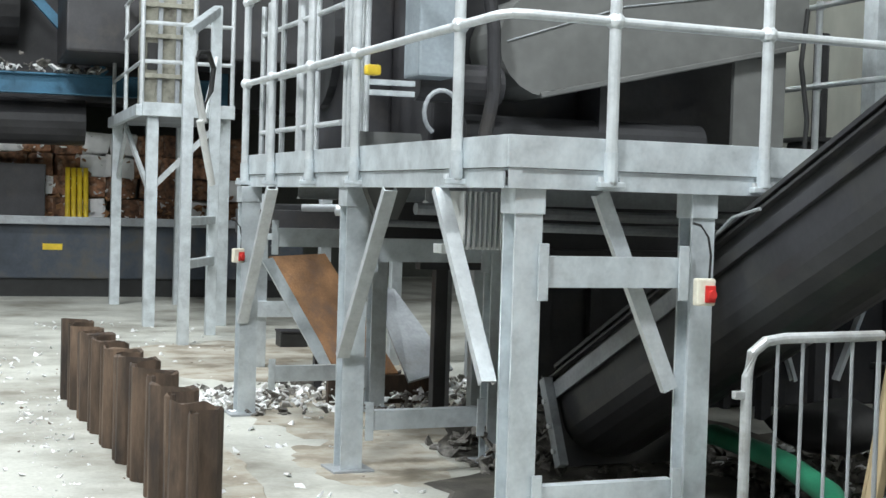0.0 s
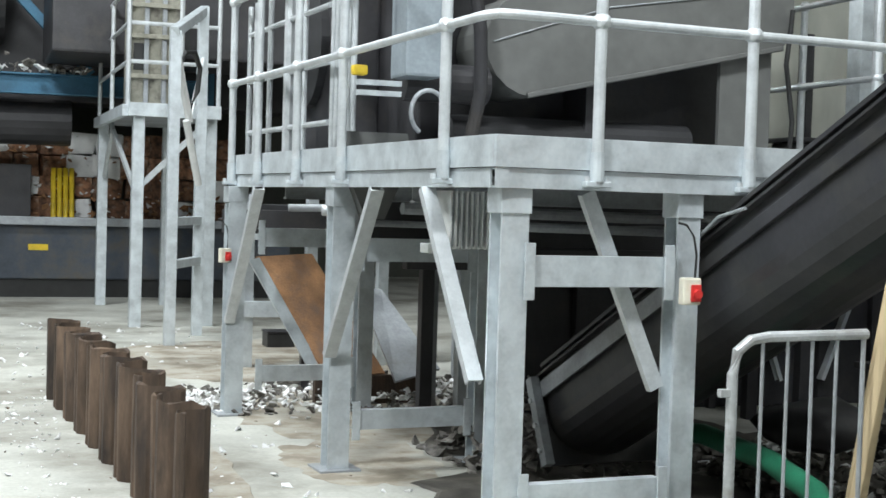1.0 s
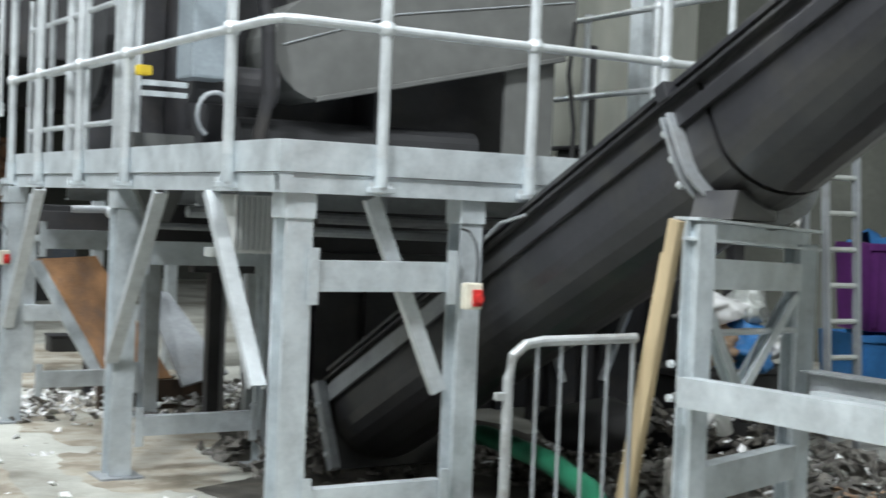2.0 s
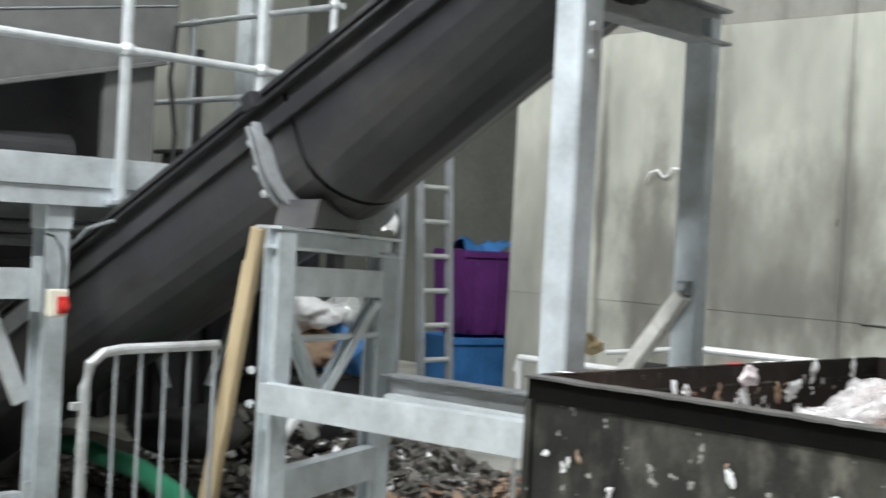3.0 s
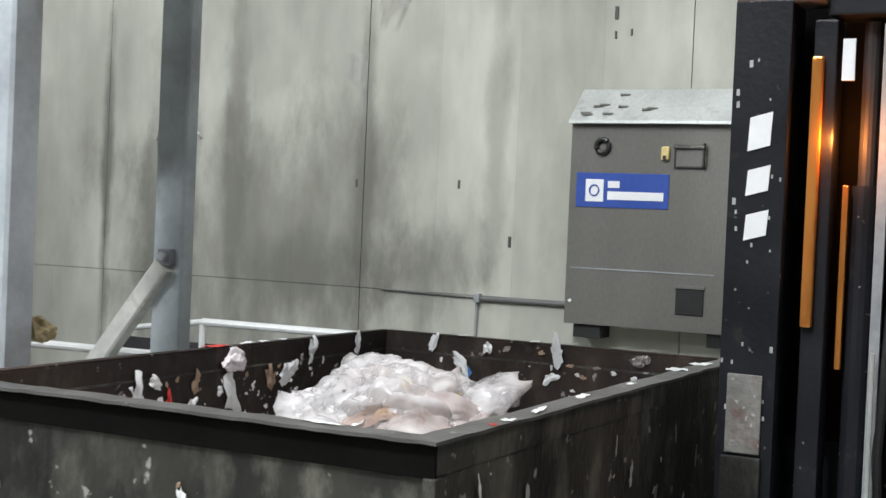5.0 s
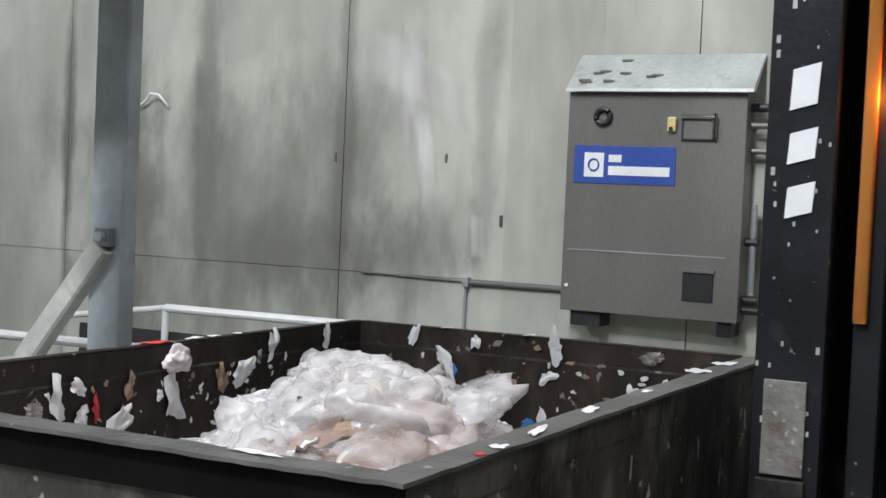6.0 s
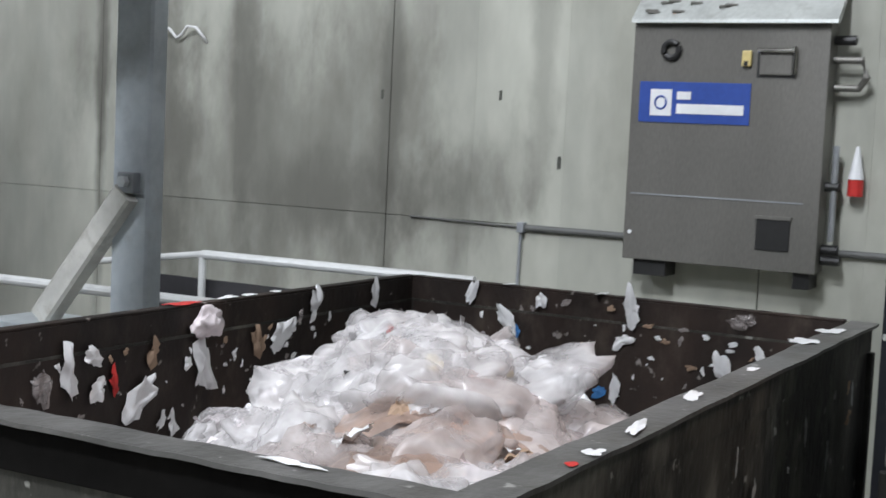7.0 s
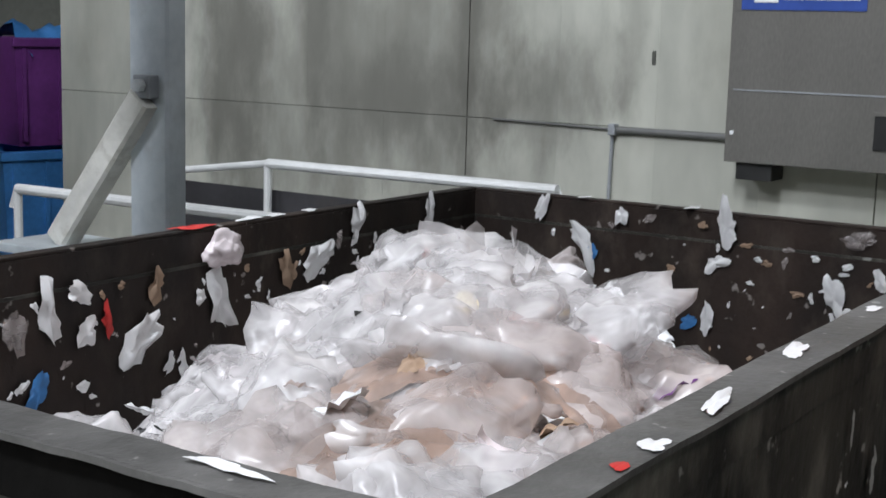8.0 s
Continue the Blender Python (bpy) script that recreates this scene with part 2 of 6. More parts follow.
def film_mat(name, base, a0, a1, rough=0.2, rand=0.12, crease=0.5):
    """Crinkled plastic film: thin places let more through, fine creases catch the light."""
    m = bpy.data.materials.new(name)
    m.use_nodes = True
    n, l = m.node_tree.nodes, m.node_tree.links
    b = n["Principled BSDF"]
    co = n.new("ShaderNodeTexCoord")
    oi = n.new("ShaderNodeObjectInfo")
    big = n.new("ShaderNodeTexNoise")
    big.inputs["Scale"].default_value, big.inputs["Detail"].default_value, big.inputs["Distortion"].default_value = 11, 4, 0.6
    l.new(co.outputs["Object"], big.inputs["Vector"])
    cr = n.new("ShaderNodeTexNoise")
    cr.noise_type = "RIDGED_MULTIFRACTAL"
    cr.inputs["Scale"].default_value, cr.inputs["Detail"].default_value, cr.inputs["Distortion"].default_value = 17, 3, 0.8
    l.new(co.outputs["Object"], cr.inputs["Vector"])
    ramp = n.new("ShaderNodeValToRGB")
    ramp.color_ramp.elements[0].color, ramp.color_ramp.elements[0].position = (*[c * 0.82 for c in base], 1), 0.35
    ramp.color_ramp.elements[1].color, ramp.color_ramp.elements[1].position = (*[min(1, c * 1.12) for c in base], 1), 0.65
    l.new(big.outputs["Fac"], ramp.inputs["Fac"])
    hs = n.new("ShaderNodeHueSaturation")
    mr = n.new("ShaderNodeMapRange")
    mr.inputs["To Min"].default_value, mr.inputs["To Max"].default_value = 1 - rand, 1 + rand
    l.new(oi.outputs["Random"], mr.inputs["Value"])
    l.new(mr.outputs["Result"], hs.inputs["Value"])
    l.new(ramp.outputs["Color"], hs.inputs["Color"])
    l.new(hs.outputs["Color"], b.inputs["Base Color"])
    al = n.new("ShaderNodeMapRange")
    al.inputs["From Min"].default_value, al.inputs["From Max"].default_value = 0.35, 0.68
    al.inputs["To Min"].default_value, al.inputs["To Max"].default_value = a0, a1
    l.new(big.outputs["Fac"], al.inputs["Value"])
    l.new(al.outputs["Result"], b.inputs["Alpha"])
    b.inputs["Roughness"].default_value = rough
    b.inputs["Specular IOR Level"].default_value = 0.7
    bp = n.new("ShaderNodeBump")
    bp.inputs["Strength"].default_value, bp.inputs["Distance"].default_value = crease, 0.006
    l.new(cr.outputs["Fac"], bp.inputs["Height"])
    l.new(bp.outputs["Normal"], b.inputs["Normal"])
    return m


FILM = film_mat("clear_plastic_film", (0.77, 0.745, 0.74), 0.24, 0.70, 0.24)
FILM_PINK = film_mat("pinkish_plastic_film", (0.71, 0.64, 0.615), 0.26, 0.64, 0.26)
FILM_BROWN = film_mat("brownish_plastic_film", (0.45, 0.32, 0.255), 0.40, 0.78, 0.3)
HEAP_CORE = mat("packed_film_waste", (0.36, 0.325, 0.315), 0.42, 0, 0.4, 9, 40, 0.4, dirt=(0.60, 0.57, 0.565), dirt_amt=0.48, dirt_scale=7, fleck=(0.27, 0.19, 0.15), fleck_scale=5, fleck_at=0.58, fleck_soft=0.12)
FILM_WHITE = mat("white_plastic_film", (0.84, 0.84, 0.84), 0.3, 0, 0.08, 8, 40, 0.2, rand=0.08)
CARD = mat("tan_card", (0.36, 0.25, 0.17), 0.8, 0, 0.25, 6, 50, 0.1, rand=0.15)
SCRAP_MIX = mat("shredded_waste", (0.15, 0.14, 0.125), 0.7, 0, 0.6, 22, 80, 0.6, dirt=(0.42, 0.42, 0.42), dirt_amt=0.34, dirt_scale=24)
DARK_FLOOR = mat("dark_floor_patch", (0.075, 0.068, 0.057), 0.8, 0, 0.45, 5, 60, 0.4, dirt=(0.16, 0.145, 0.12), dirt_amt=0.36, dirt_scale=5)
RUST_STAIN = mat("rusty_floor_stain", (0.33, 0.285, 0.22), 0.7, 0, 0.35, 3, 50, 0.2, dirt=(0.44, 0.43, 0.38), dirt_amt=0.5, dirt_scale=3)
# Near-black that stands for shade below the bin rim and behind the mast.
SHADE_BLACK = mat("shade_black", (0.007, 0.0065, 0.006), 0.85, 0, 0.3, 8, 60, 0.15, spec=0.08)
BALE = mat("baled_waste", (0.20, 0.10, 0.055), 0.8, 0, 0.7, 12, 60, 0.5, dirt=(0.40, 0.33, 0.27), dirt_amt=0.36, dirt_scale=9, rand=0.4)


# ---------------------------------------------------------------- mesh helpers
def part(name, bm, material, parent=None, label="", smooth=False):
    me = bpy.data.meshes.new(name)
    bmesh.ops.recalc_face_normals(bm, faces=bm.faces)
    bm.to_mesh(me)
    bm.free()
    me.materials.append(material)
    if smooth:
        for p in me.polygons:
            p.use_smooth = True
    ob = new(name, me)
    ob.parent = parent
    if label:
        ob["label"] = label
    return ob


def thing(name, label, category, m=None, group=""):
    ob = new(name)
    ob.empty_display_size = 0.1
    if m is not None:
        ob.matrix_basis = m
    return tagged(ob, label, category, group)


def box(bm, x0, x1, y0, y1, z0, z1, bevel=0.0, m=None):
    g = bmesh.ops.create_cube(bm, size=1.0)
    mm = Matrix.Translation(((x0 + x1) / 2, (y0 + y1) / 2, (z0 + z1) / 2)) @ Matrix.Diagonal((abs(x1 - x0), abs(y1 - y0), abs(z1 - z0), 1))
    bmesh.ops.transform(bm, matrix=(m @ mm) if m else mm, verts=g["verts"])
    if bevel:
        es = list({e for v in g["verts"] for e in v.link_edges})
        bmesh.ops.bevel(bm, geom=es, offset=bevel, segments=2, profile=0.6, affect="EDGES")
    return bm


def nb():
    return bmesh.new()


def bx(*a, **k):
    return box(nb(), *a, **k)


def along(p, q, up=(0, 0, 1)):
    """Frame at p with z towards q."""
    p, q = Vector(p), Vector(q)
    z = (q - p).normalized()
    u = Vector(up)
    if abs(z.dot(u)) > 0.98:
        u = Vector((0, 1, 0))
    x = u.cross(z).normalized()
    y = z.cross(x)
    return Matrix.Translation(p) @ Matrix((x, y, z)).transposed().to_4x4(), (q - p).length


def extrude(bm, profile, p, q, up=(0, 0, 1), caps=True):
    """A profile of (x, y) carried from p to q."""
    m, length = along(p, q, up)
    a = [bm.verts.new(m @ Vector((x, y, 0))) for x, y in profile]
    b = [bm.verts.new(m @ Vector((x, y, length))) for x, y in profile]
    k = len(profile)
    for i in range(k):
        bm.faces.new((a[i], a[(i + 1) % k], b[(i + 1) % k], b[i]))
    if caps:
        bm.faces.new(a[::-1])
        bm.faces.new(b)
    return bm


def h_profile(w, d, t=0.010):
    """A rolled H section, w across the flanges, d deep."""
    a, b = w / 2, d / 2
    return [(-a, -b), (a, -b), (a, -b + t), (t / 2, -b + t), (t / 2, b - t), (a, b - t), (a, b), (-a, b), (-a, b - t), (-t / 2, b - t), (-t / 2, -b + t), (-a, -b + t)]


def c_profile(w, d, t=0.008):
    """A channel, w deep flanges, d high, open towards +x."""
    a, b = w / 2, d / 2
    return [(-a, -b), (a, -b), (a, -b + t), (-a + t, -b + t), (-a + t, b - t), (a, b - t), (a, b), (-a, b)]


def r_profile(w, d, r=0.006):
    a, b = w / 2, d / 2
    return [(-a + r, -b), (a - r, -b), (a, -b + r), (a, b - r), (a - r, b), (-a + r, b), (-a, b - r), (-a, -b + r)]


def ring(r, k=12):
    return [(r * math.cos(i * math.tau / k), r * math.sin(i * math.tau / k)) for i in range(k)]


def tube(bm, pts, r, k=10):
    """A round bar through the points, mitred at the bends."""
    pts = [Vector(p) for p in pts]
    rows = []
    for i, p in enumerate(pts):
        d = (pts[min(i + 1, len(pts) - 1)] - pts[max(i - 1, 0)]).normalized()
        u = Vector((0, 0, 1)) if abs(d.z) < 0.9 else Vector((0, 1, 0))
        x = u.cross(d).normalized()
        y = d.cross(x)
        rows.append([bm.verts.new(p + x * (r * math.cos(j * math.tau / k)) + y * (r * math.sin(j * math.tau / k))) for j in range(k)])
    for a, b in zip(rows, rows[1:]):
        for j in range(k):
            bm.faces.new((a[j], a[(j + 1) % k], b[(j + 1) % k], b[j]))
    bm.faces.new(rows[0][::-1])
    bm.faces.new(rows[-1])
    return bm


def ball(bm, c, r, sz=1.0):
    g = bmesh.ops.create_icosphere(bm, subdivisions=2, radius=r)
    bmesh.ops.transform(bm, matrix=Matrix.Translation(c) @ Matrix.Diagonal((1, 1, sz, 1)), verts=g["verts"])
    return bm


def bolt(parent, p, axis=(1, 0, 0), r=0.014):
    b = extrude(nb(), ring(r, 6), p, Vector(p) + Vector(axis) * 0.014)
    return part("bolt", b, GALV_TUBE, parent)


def slab(bm, q, t):
    """A plate of thickness t over four corners."""
    q = [Vector(p) for p in q]
    n = (q[1] - q[0]).cross(q[3] - q[0]).normalized() * t
    lo = [bm.verts.new(p) for p in q]
    hi = [bm.verts.new(p + n) for p in q]
    for i in range(4):
        bm.faces.new((lo[i], lo[(i + 1) % 4], hi[(i + 1) % 4], hi[i]))
    bm.faces.new(lo[::-1])
    bm.faces.new(hi)
    return bm


def crumple(bm, sx, sy, seed, amp=0.35, n=9, curl=0.5):
    """A crumpled sheet of film about sx by sy."""
    rnd = random.Random(seed)
    off = Vector((rnd.uniform(-50, 50), rnd.uniform(-50, 50), rnd.uniform(-50, 50)))
    vs = []
    ang = rnd.uniform(0, math.tau)
    for i in range(n):
        row = []
        for j in range(n):
            u, v = i / (n - 1) - 0.5, j / (n - 1) - 0.5
            edge = 1 + 0.35 * noise.noise(Vector((u * 3, v * 3, 7)) + off)
            x, y = u * sx * edge, v * sy * edge
            p = Vector((u * 2.6, v * 2.6, 0)) + off
            z = noise.noise(p) * amp + noise.noise(p * 2.7) * amp * 0.5 + abs(noise.noise(p * 1.3)) * amp * 0.6
            z -= curl * ((u * math.cos(ang) + v * math.sin(ang)) ** 2) * max(sx, sy)
            x += noise.noise(p * 1.9 + Vector((9, 0, 0))) * amp * 0.5
            y += noise.noise(p * 1.9 + Vector((0, 9, 0))) * amp * 0.5
            row.append(bm.verts.new((x, y, z)))
        vs.append(row)
    for i in range(n - 1):
        for j in range(n - 1):
            bm.faces.new((vs[i][j], vs[i + 1][j], vs[i + 1][j + 1], vs[i][j + 1]))
    return bm


def shred(bm, s, seed, ratio=0.5, amp=0.2):
    """A small torn scrap with a ragged uneven outline, slightly curled."""
    rnd = random.Random(seed)
    off = Vector((rnd.uniform(-50, 50), rnd.uniform(-50, 50), 0))
    k, rings = 22, 3
    bend = rnd.uniform(-0.25, 0.25)
    c = bm.verts.new((0, 0, s * amp * 0.4))
    last = None
    for i in range(1, rings + 1):
        row = []
        for j in range(k):
            a = j * math.tau / k
            d = Vector((math.cos(a), math.sin(a), 0))
            g = 0.88 + 0.65 * noise.noise(d * 1.0 + off) + 0.26 * noise.noise(d * 2.6 + off) + 0.12 * noise.noise(d * 7 + off)
            r = s * 0.5 * (i / rings) * max(0.18, g)
            z = s * amp * (0.4 + 0.9 * noise.noise(d * i * 0.6 + off) - 0.3 * (i / rings) ** 2)
            x, y = d.x * r, d.y * r * ratio
            row.append(bm.verts.new((x, y + bend * x * x / s, z)))
        for j in range(k):
            if last is None:
                bm.faces.new((c, row[j], row[(j + 1) % k]))
            else:
                bm.faces.new((last[j], row[j], row[(j + 1) % k], last[(j + 1) % k]))
        last = row
    return bm


def bag(bm, r, seed, flat=0.6, sub=4):
    """A crumpled bag of film: broad soft bulges parted by a few sharp creases."""
    rnd = random.Random(seed)
    off = Vector((rnd.uniform(-50, 50), rnd.uniform(-50, 50), rnd.uniform(-50, 50)))
    bmesh.ops.create_icosphere(bm, subdivisions=sub, radius=1.0)
    sx, sy = rnd.uniform(0.75, 1.35), rnd.uniform(0.75, 1.35)
    for v in bm.verts:
        p = v.co.copy()
        w = p + 0.35 * Vector((noise.noise(p * 1.7 + off), noise.noise(p * 1.7 - off), noise.noise(p * 1.9 + off * 2)))
        k = 0.80 + 0.42 * noise.noise(w * 1.2 + off) + 0.42 * abs(noise.noise(w * 1.8 + off)) + 0.16 * abs(noise.noise(w * 3.9 + off)) - 0.06
        v.co = Vector((p.x * sx, p.y * sy, p.z * flat)) * (r * max(0.3, k))
    return bm


# ---------------------------------------------------------------- the hall
def hall():
    f = part("floor", bx(-9, 12, -8, 24, -0.2, 0), FLOOR)
    tagged(f, "pale dusty concrete floor littered with scraps", "floor", kind="structure")
    c = part("ceiling", bx(-9, 12, -8, 24, 7.6, 7.8), HALL)
    tagged(c, "dark hall roof lining", "ceiling", kind="structure")
    for name, a in (("wall_north", (-9, 12, 24, 24.2, 0, 7.6)), ("wall_west", (-9.2, -9, -8, 24, 0, 7.6)), ("wall_south", (-9, 12, -8.2, -8, 0, 7.6)), ("wall_far_east", (10.2, 10.4, 5.6, 24, 0, 7.6))):
        w = part(name, bx(*a), HALL)
        tagged(w, "dark dirty hall wall", "wall", kind="structure")
    # the pale concrete push wall: cast panels 1.6 m wide, darker band above
    w = new("wall_east")
    tagged(w, "pale concrete wall of cast panels with water stains and joints", "wall", kind="structure")
    edges = [-7.64, -6.04, -4.44, -2.84, -1.24, 0.36, 1.91, 3.58, 5.25, 6.00]
    rnd = random.Random(3)
    for a, b in zip(edges, edges[1:]):
        n = max(1, round((b - a) / 0.40))
        for k in range(n):
            y0, y1 = a + (b - a) * k / n, a + (b - a) * (k + 1) / n
            g0, g1 = (0.0022 if k == 0 else 0.0), (0.0022 if k == n - 1 else 0.0)
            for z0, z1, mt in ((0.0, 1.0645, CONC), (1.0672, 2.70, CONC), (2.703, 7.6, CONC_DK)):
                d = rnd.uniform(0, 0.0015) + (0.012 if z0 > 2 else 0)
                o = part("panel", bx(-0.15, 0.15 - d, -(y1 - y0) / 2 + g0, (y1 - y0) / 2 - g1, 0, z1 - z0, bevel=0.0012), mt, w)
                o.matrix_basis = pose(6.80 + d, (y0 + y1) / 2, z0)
    part("joint_filler", bx(6.68, 6.94, -7.6, 6.0, 0, 7.6), CONC_DK, w)
    part("conduit", tube(nb(), [(6.64, 2.91, 1.056), (6.64, 1.2, 1.056)], 0.014), MACHINE, w, "thin grey conduit")
    part("conduit_drop", tube(nb(), [(6.64, 2.915, 1.056), (6.64, 2.93, 0.3)], 0.007), GALV_DULL, w)
    part("conduit_clip", bx(6.615, 6.655, 2.895, 2.925, 1.035, 1.078, bevel=0.004), GALV_DULL, w)
    part("conduit_tail", tube(nb(), [(6.643, 2.91, 1.056), (6.643, 3.45, 1.066)], 0.005), MACHINE, w)
    for y, z, s in ((2.763, 1.331, 0.026), (3.045, 1.598, 0.020), (2.275, 2.40, 0.03), (2.275, 2.30, 0.018), (2.20, 2.31, 0.016), (3.622, 1.588, 0.020), (2.28, 2.50, 0.018)):
        part("anchor_hole", bx(6.646, 6.66, y - s * 0.3, y + s * 0.3, z - s, z + s, bevel=0.003), HALL, w)


hall()


# ---------------------------------------------------------------- access platform with guard rails
PLAT = pose(1.93, 4.79, 0, 0, 0, 3.4)


def guard_rail(parent, pts, zs, r=0.019):
    for z in zs:
        part("rail", tube(nb(), [(x, y, z) for x, y in pts], r, 12), GALV_TUBE, parent)


def standard(parent, x, y, z0, z1, zs, out):
    """A tubular upright with ball knuckles at the rails and a bolted foot on the beam's face."""
    s = part("standard", tube(nb(), [(x, y, z0), (x, y, z1)], 0.023, 12), GALV_TUBE, parent)
    for z in zs:
        part("knuckle", ball(nb(), (x, y, z), 0.038), GALV_TUBE, s)
    f = nb()
    box(f, x - 0.055, x + 0.055, y - 0.02, y + 0.02, z0 - 0.01, z0 + 0.012, 0.004)
    tube(f, [(x, y, z0 + 0.012), (x, y, z0 + 0.10), (x, y, z0 + 0.125)], 0.028, 12)
    part("foot", f, GALV, s)
    for d in (-0.042, 0.042):
        part("bolt", extrude(nb(), ring(0.012, 6), (x + d, y, z0 + 0.012), (x + d, y, z0 + 0.03)), GALV_TUBE, s)


def wall_duct():
    t = thing("wall_duct", "dark brown duct fixed high on the concrete wall", "duct")
    part("pipe", tube(nb(), [(6.53, 1.2, 2.87), (6.53, 2.88, 2.85)], 0.10, 18), MACHINE_DK, t)
    part("end_cap", tube(nb(), [(6.53, 2.88, 2.85), (6.53, 2.95, 2.85)], 0.112, 18), RUST, t)
    for y in (1.5, 2.2, 2.8):
        part("bracket", bx(6.53, 6.66, y - 0.02, y + 0.02, 2.92, 2.97), MACHINE_DK, t)
    k = thing("wall_hook", "small rusty hook on the concrete wall", "hook")
    part("plate", bx(6.62, 6.65, 3.02, 3.10, 2.74, 2.84, bevel=0.006), RUST, k)
    part("hook", tube(nb(), [(6.62, 3.06, 2.78), (6.57, 3.06, 2.74), (6.56, 3.06, 2.78)], 0.012, 8), RUST, k)


wall_duct()


def platform():
    p = thing("access_platform", "galvanised steel access platform on braced legs", "platform", PLAT)
    W, D = 2.56, 3.88
    # deck grating
    part("deck", bx(0.02, W, 0.02, D, 1.50, 1.535), GALV_DULL, p, "steel deck plate")
    # edge channels and toe boards
    part("edge_beam", extrude(nb(), c_profile(0.05, 0.075), (0, 0.0, 1.495), (W, 0.0, 1.495)), GALV, p)
    part("edge_beam", extrude(nb(), c_profile(0.05, 0.075), (0.0, D, 1.495), (0.0, 0.02, 1.495)), GALV, p)
    part("toe_board", bx(-0.030, W, -0.036, -0.028, 1.535, 1.658, bevel=0.002), GALV, p)
    part("toe_board", bx(-0.036, -0.028, -0.030, D, 1.535, 1.658, bevel=0.002), GALV, p)
    part("end_plate", bx(-0.027, 0.03, -0.030, -0.024, 1.456, 1.534, bevel=0.001), GALV, p)
    # legs
    def leg(u, v, top=1.46, w=0.115):
        l = part("leg", extrude(nb(), h_profile(w, w, 0.012), (u, v, 0.012), (u, v, top), up=(0, 1, 0)), GALV, p)
        part("base_plate", bx(u - 0.11, u + 0.11, v - 0.11, v + 0.11, 0, 0.014, bevel=0.003), GALV_DULL, l)
        part("cap_plate", bx(u - w / 2 - 0.008, u + w / 2 + 0.008, v - w / 2 - 0.008, v + w / 2 + 0.008, top - 0.10, top, bevel=0.004), GALV, l)
        return l
    for v, u0 in ((0.06, 0.08), (1.98, 0.05), (3.86, -0.02)):
        leg(u0, v)
        leg(0.865, v, w=0.105)
        for z0, z1, nm in ((1.08, 1.20, "cross_beam"), (0.21, 0.31, "low_beam")):
            part(nm, extrude(nb(), c_profile(0.06, z1 - z0), (0.13, v - 0.03, (z0 + z1) / 2), (0.76, v - 0.03, (z0 + z1) / 2)), GALV, p)
            for u in (0.135, 0.76):
                part("cleat", bx(u - 0.022, u + 0.022, v - 0.085, v - 0.075, z0 - 0.05, z1 + 0.05, bevel=0.003), GALV, p)
    # diagonal braces of flat angle
    for a, b in (((-0.02, 1.27, 1.45), (-0.02, 1.90, 0.60)), ((-0.06, 3.17, 1.45), (-0.06, 3.80, 0.60)), ((-0.02, 0.66, 1.45), (-0.02, 0.12, 0.70)),
                 ((0.43, 0.09, 1.45), (0.78, 0.09, 0.66)), ((0.30, 2.3, 1.45), (0.10, 2.2, 0.9))):
        part("brace", extrude(nb(), c_profile(0.035, 0.065, 0.007), a, b, up=(1, 0, 0)), GALV_TUBE, p)
    for v in (1.0, 2.0, 3.0):
        part("joist", extrude(nb(), h_profile(0.06, 0.10, 0.008), (0.05, v, 1.44), (W, v, 1.44)), GALV_DULL, p)
    for v, z, r in ((0.7, 1.30, 0.022), (1.5, 1.36, 0.03), (2.6, 1.27, 0.02)):
        part("service_pipe", tube(nb(), [(0.2, v, z), (1.6, v + 0.1, z - 0.02), (W, v + 0.05, z)], r, 10), GALV_DULL, p)
    part("service_box", bx(0.45, 0.75, 1.2, 1.4, 1.18, 1.42, bevel=0.01), MACHINE_DK, p)
    # guard rails: mid and top
    zs = (2.107, 2.62)
    guard_rail(p, [(W, -0.055), (0.03, -0.055), (-0.035, -0.045), (-0.06, 0.03), (-0.06, D)], zs)
    for u in (0.395, 1.10, 1.81, 2.52):
        standard(p, u, -0.055, 1.48, 2.62, zs, 0)
    for v in (0.40, 1.68, 2.44, 3.22, 3.84):
        standard(p, -0.06, v, 1.48, 2.62, zs, 1)
    # gate loops beside the ladder
    for v in (1.95, 2.02):
        part("gate_loop", tube(nb(), [(0.0, v, 1.55), (0.0, v, 2.43), (0.02, v + 0.02, 2.48), (0.06, v + 0.06, 2.50), (0.11, v + 0.10, 2.48), (0.13, v + 0.12, 2.43), (0.13, v + 0.12, 1.55)], 0.016, 10), GALV_TUBE, p)
    for z in (1.80, 2.12, 2.42):
        part("gate_bar", tube(nb(), [(0.04, 2.2, z), (0.04, 3.84, z)], 0.016, 8), GALV_TUBE, p)
    for v, r in ((2.65, 0.018), (2.95, 0.032), (3.35, 0.018), (3.62, 0.03), (3.82, 0.018)):
        part("gate_upright", tube(nb(), [(0.04, v, 1.54), (0.04, v, 2.6)], r, 8), GALV_TUBE, p)
    return p


platform()


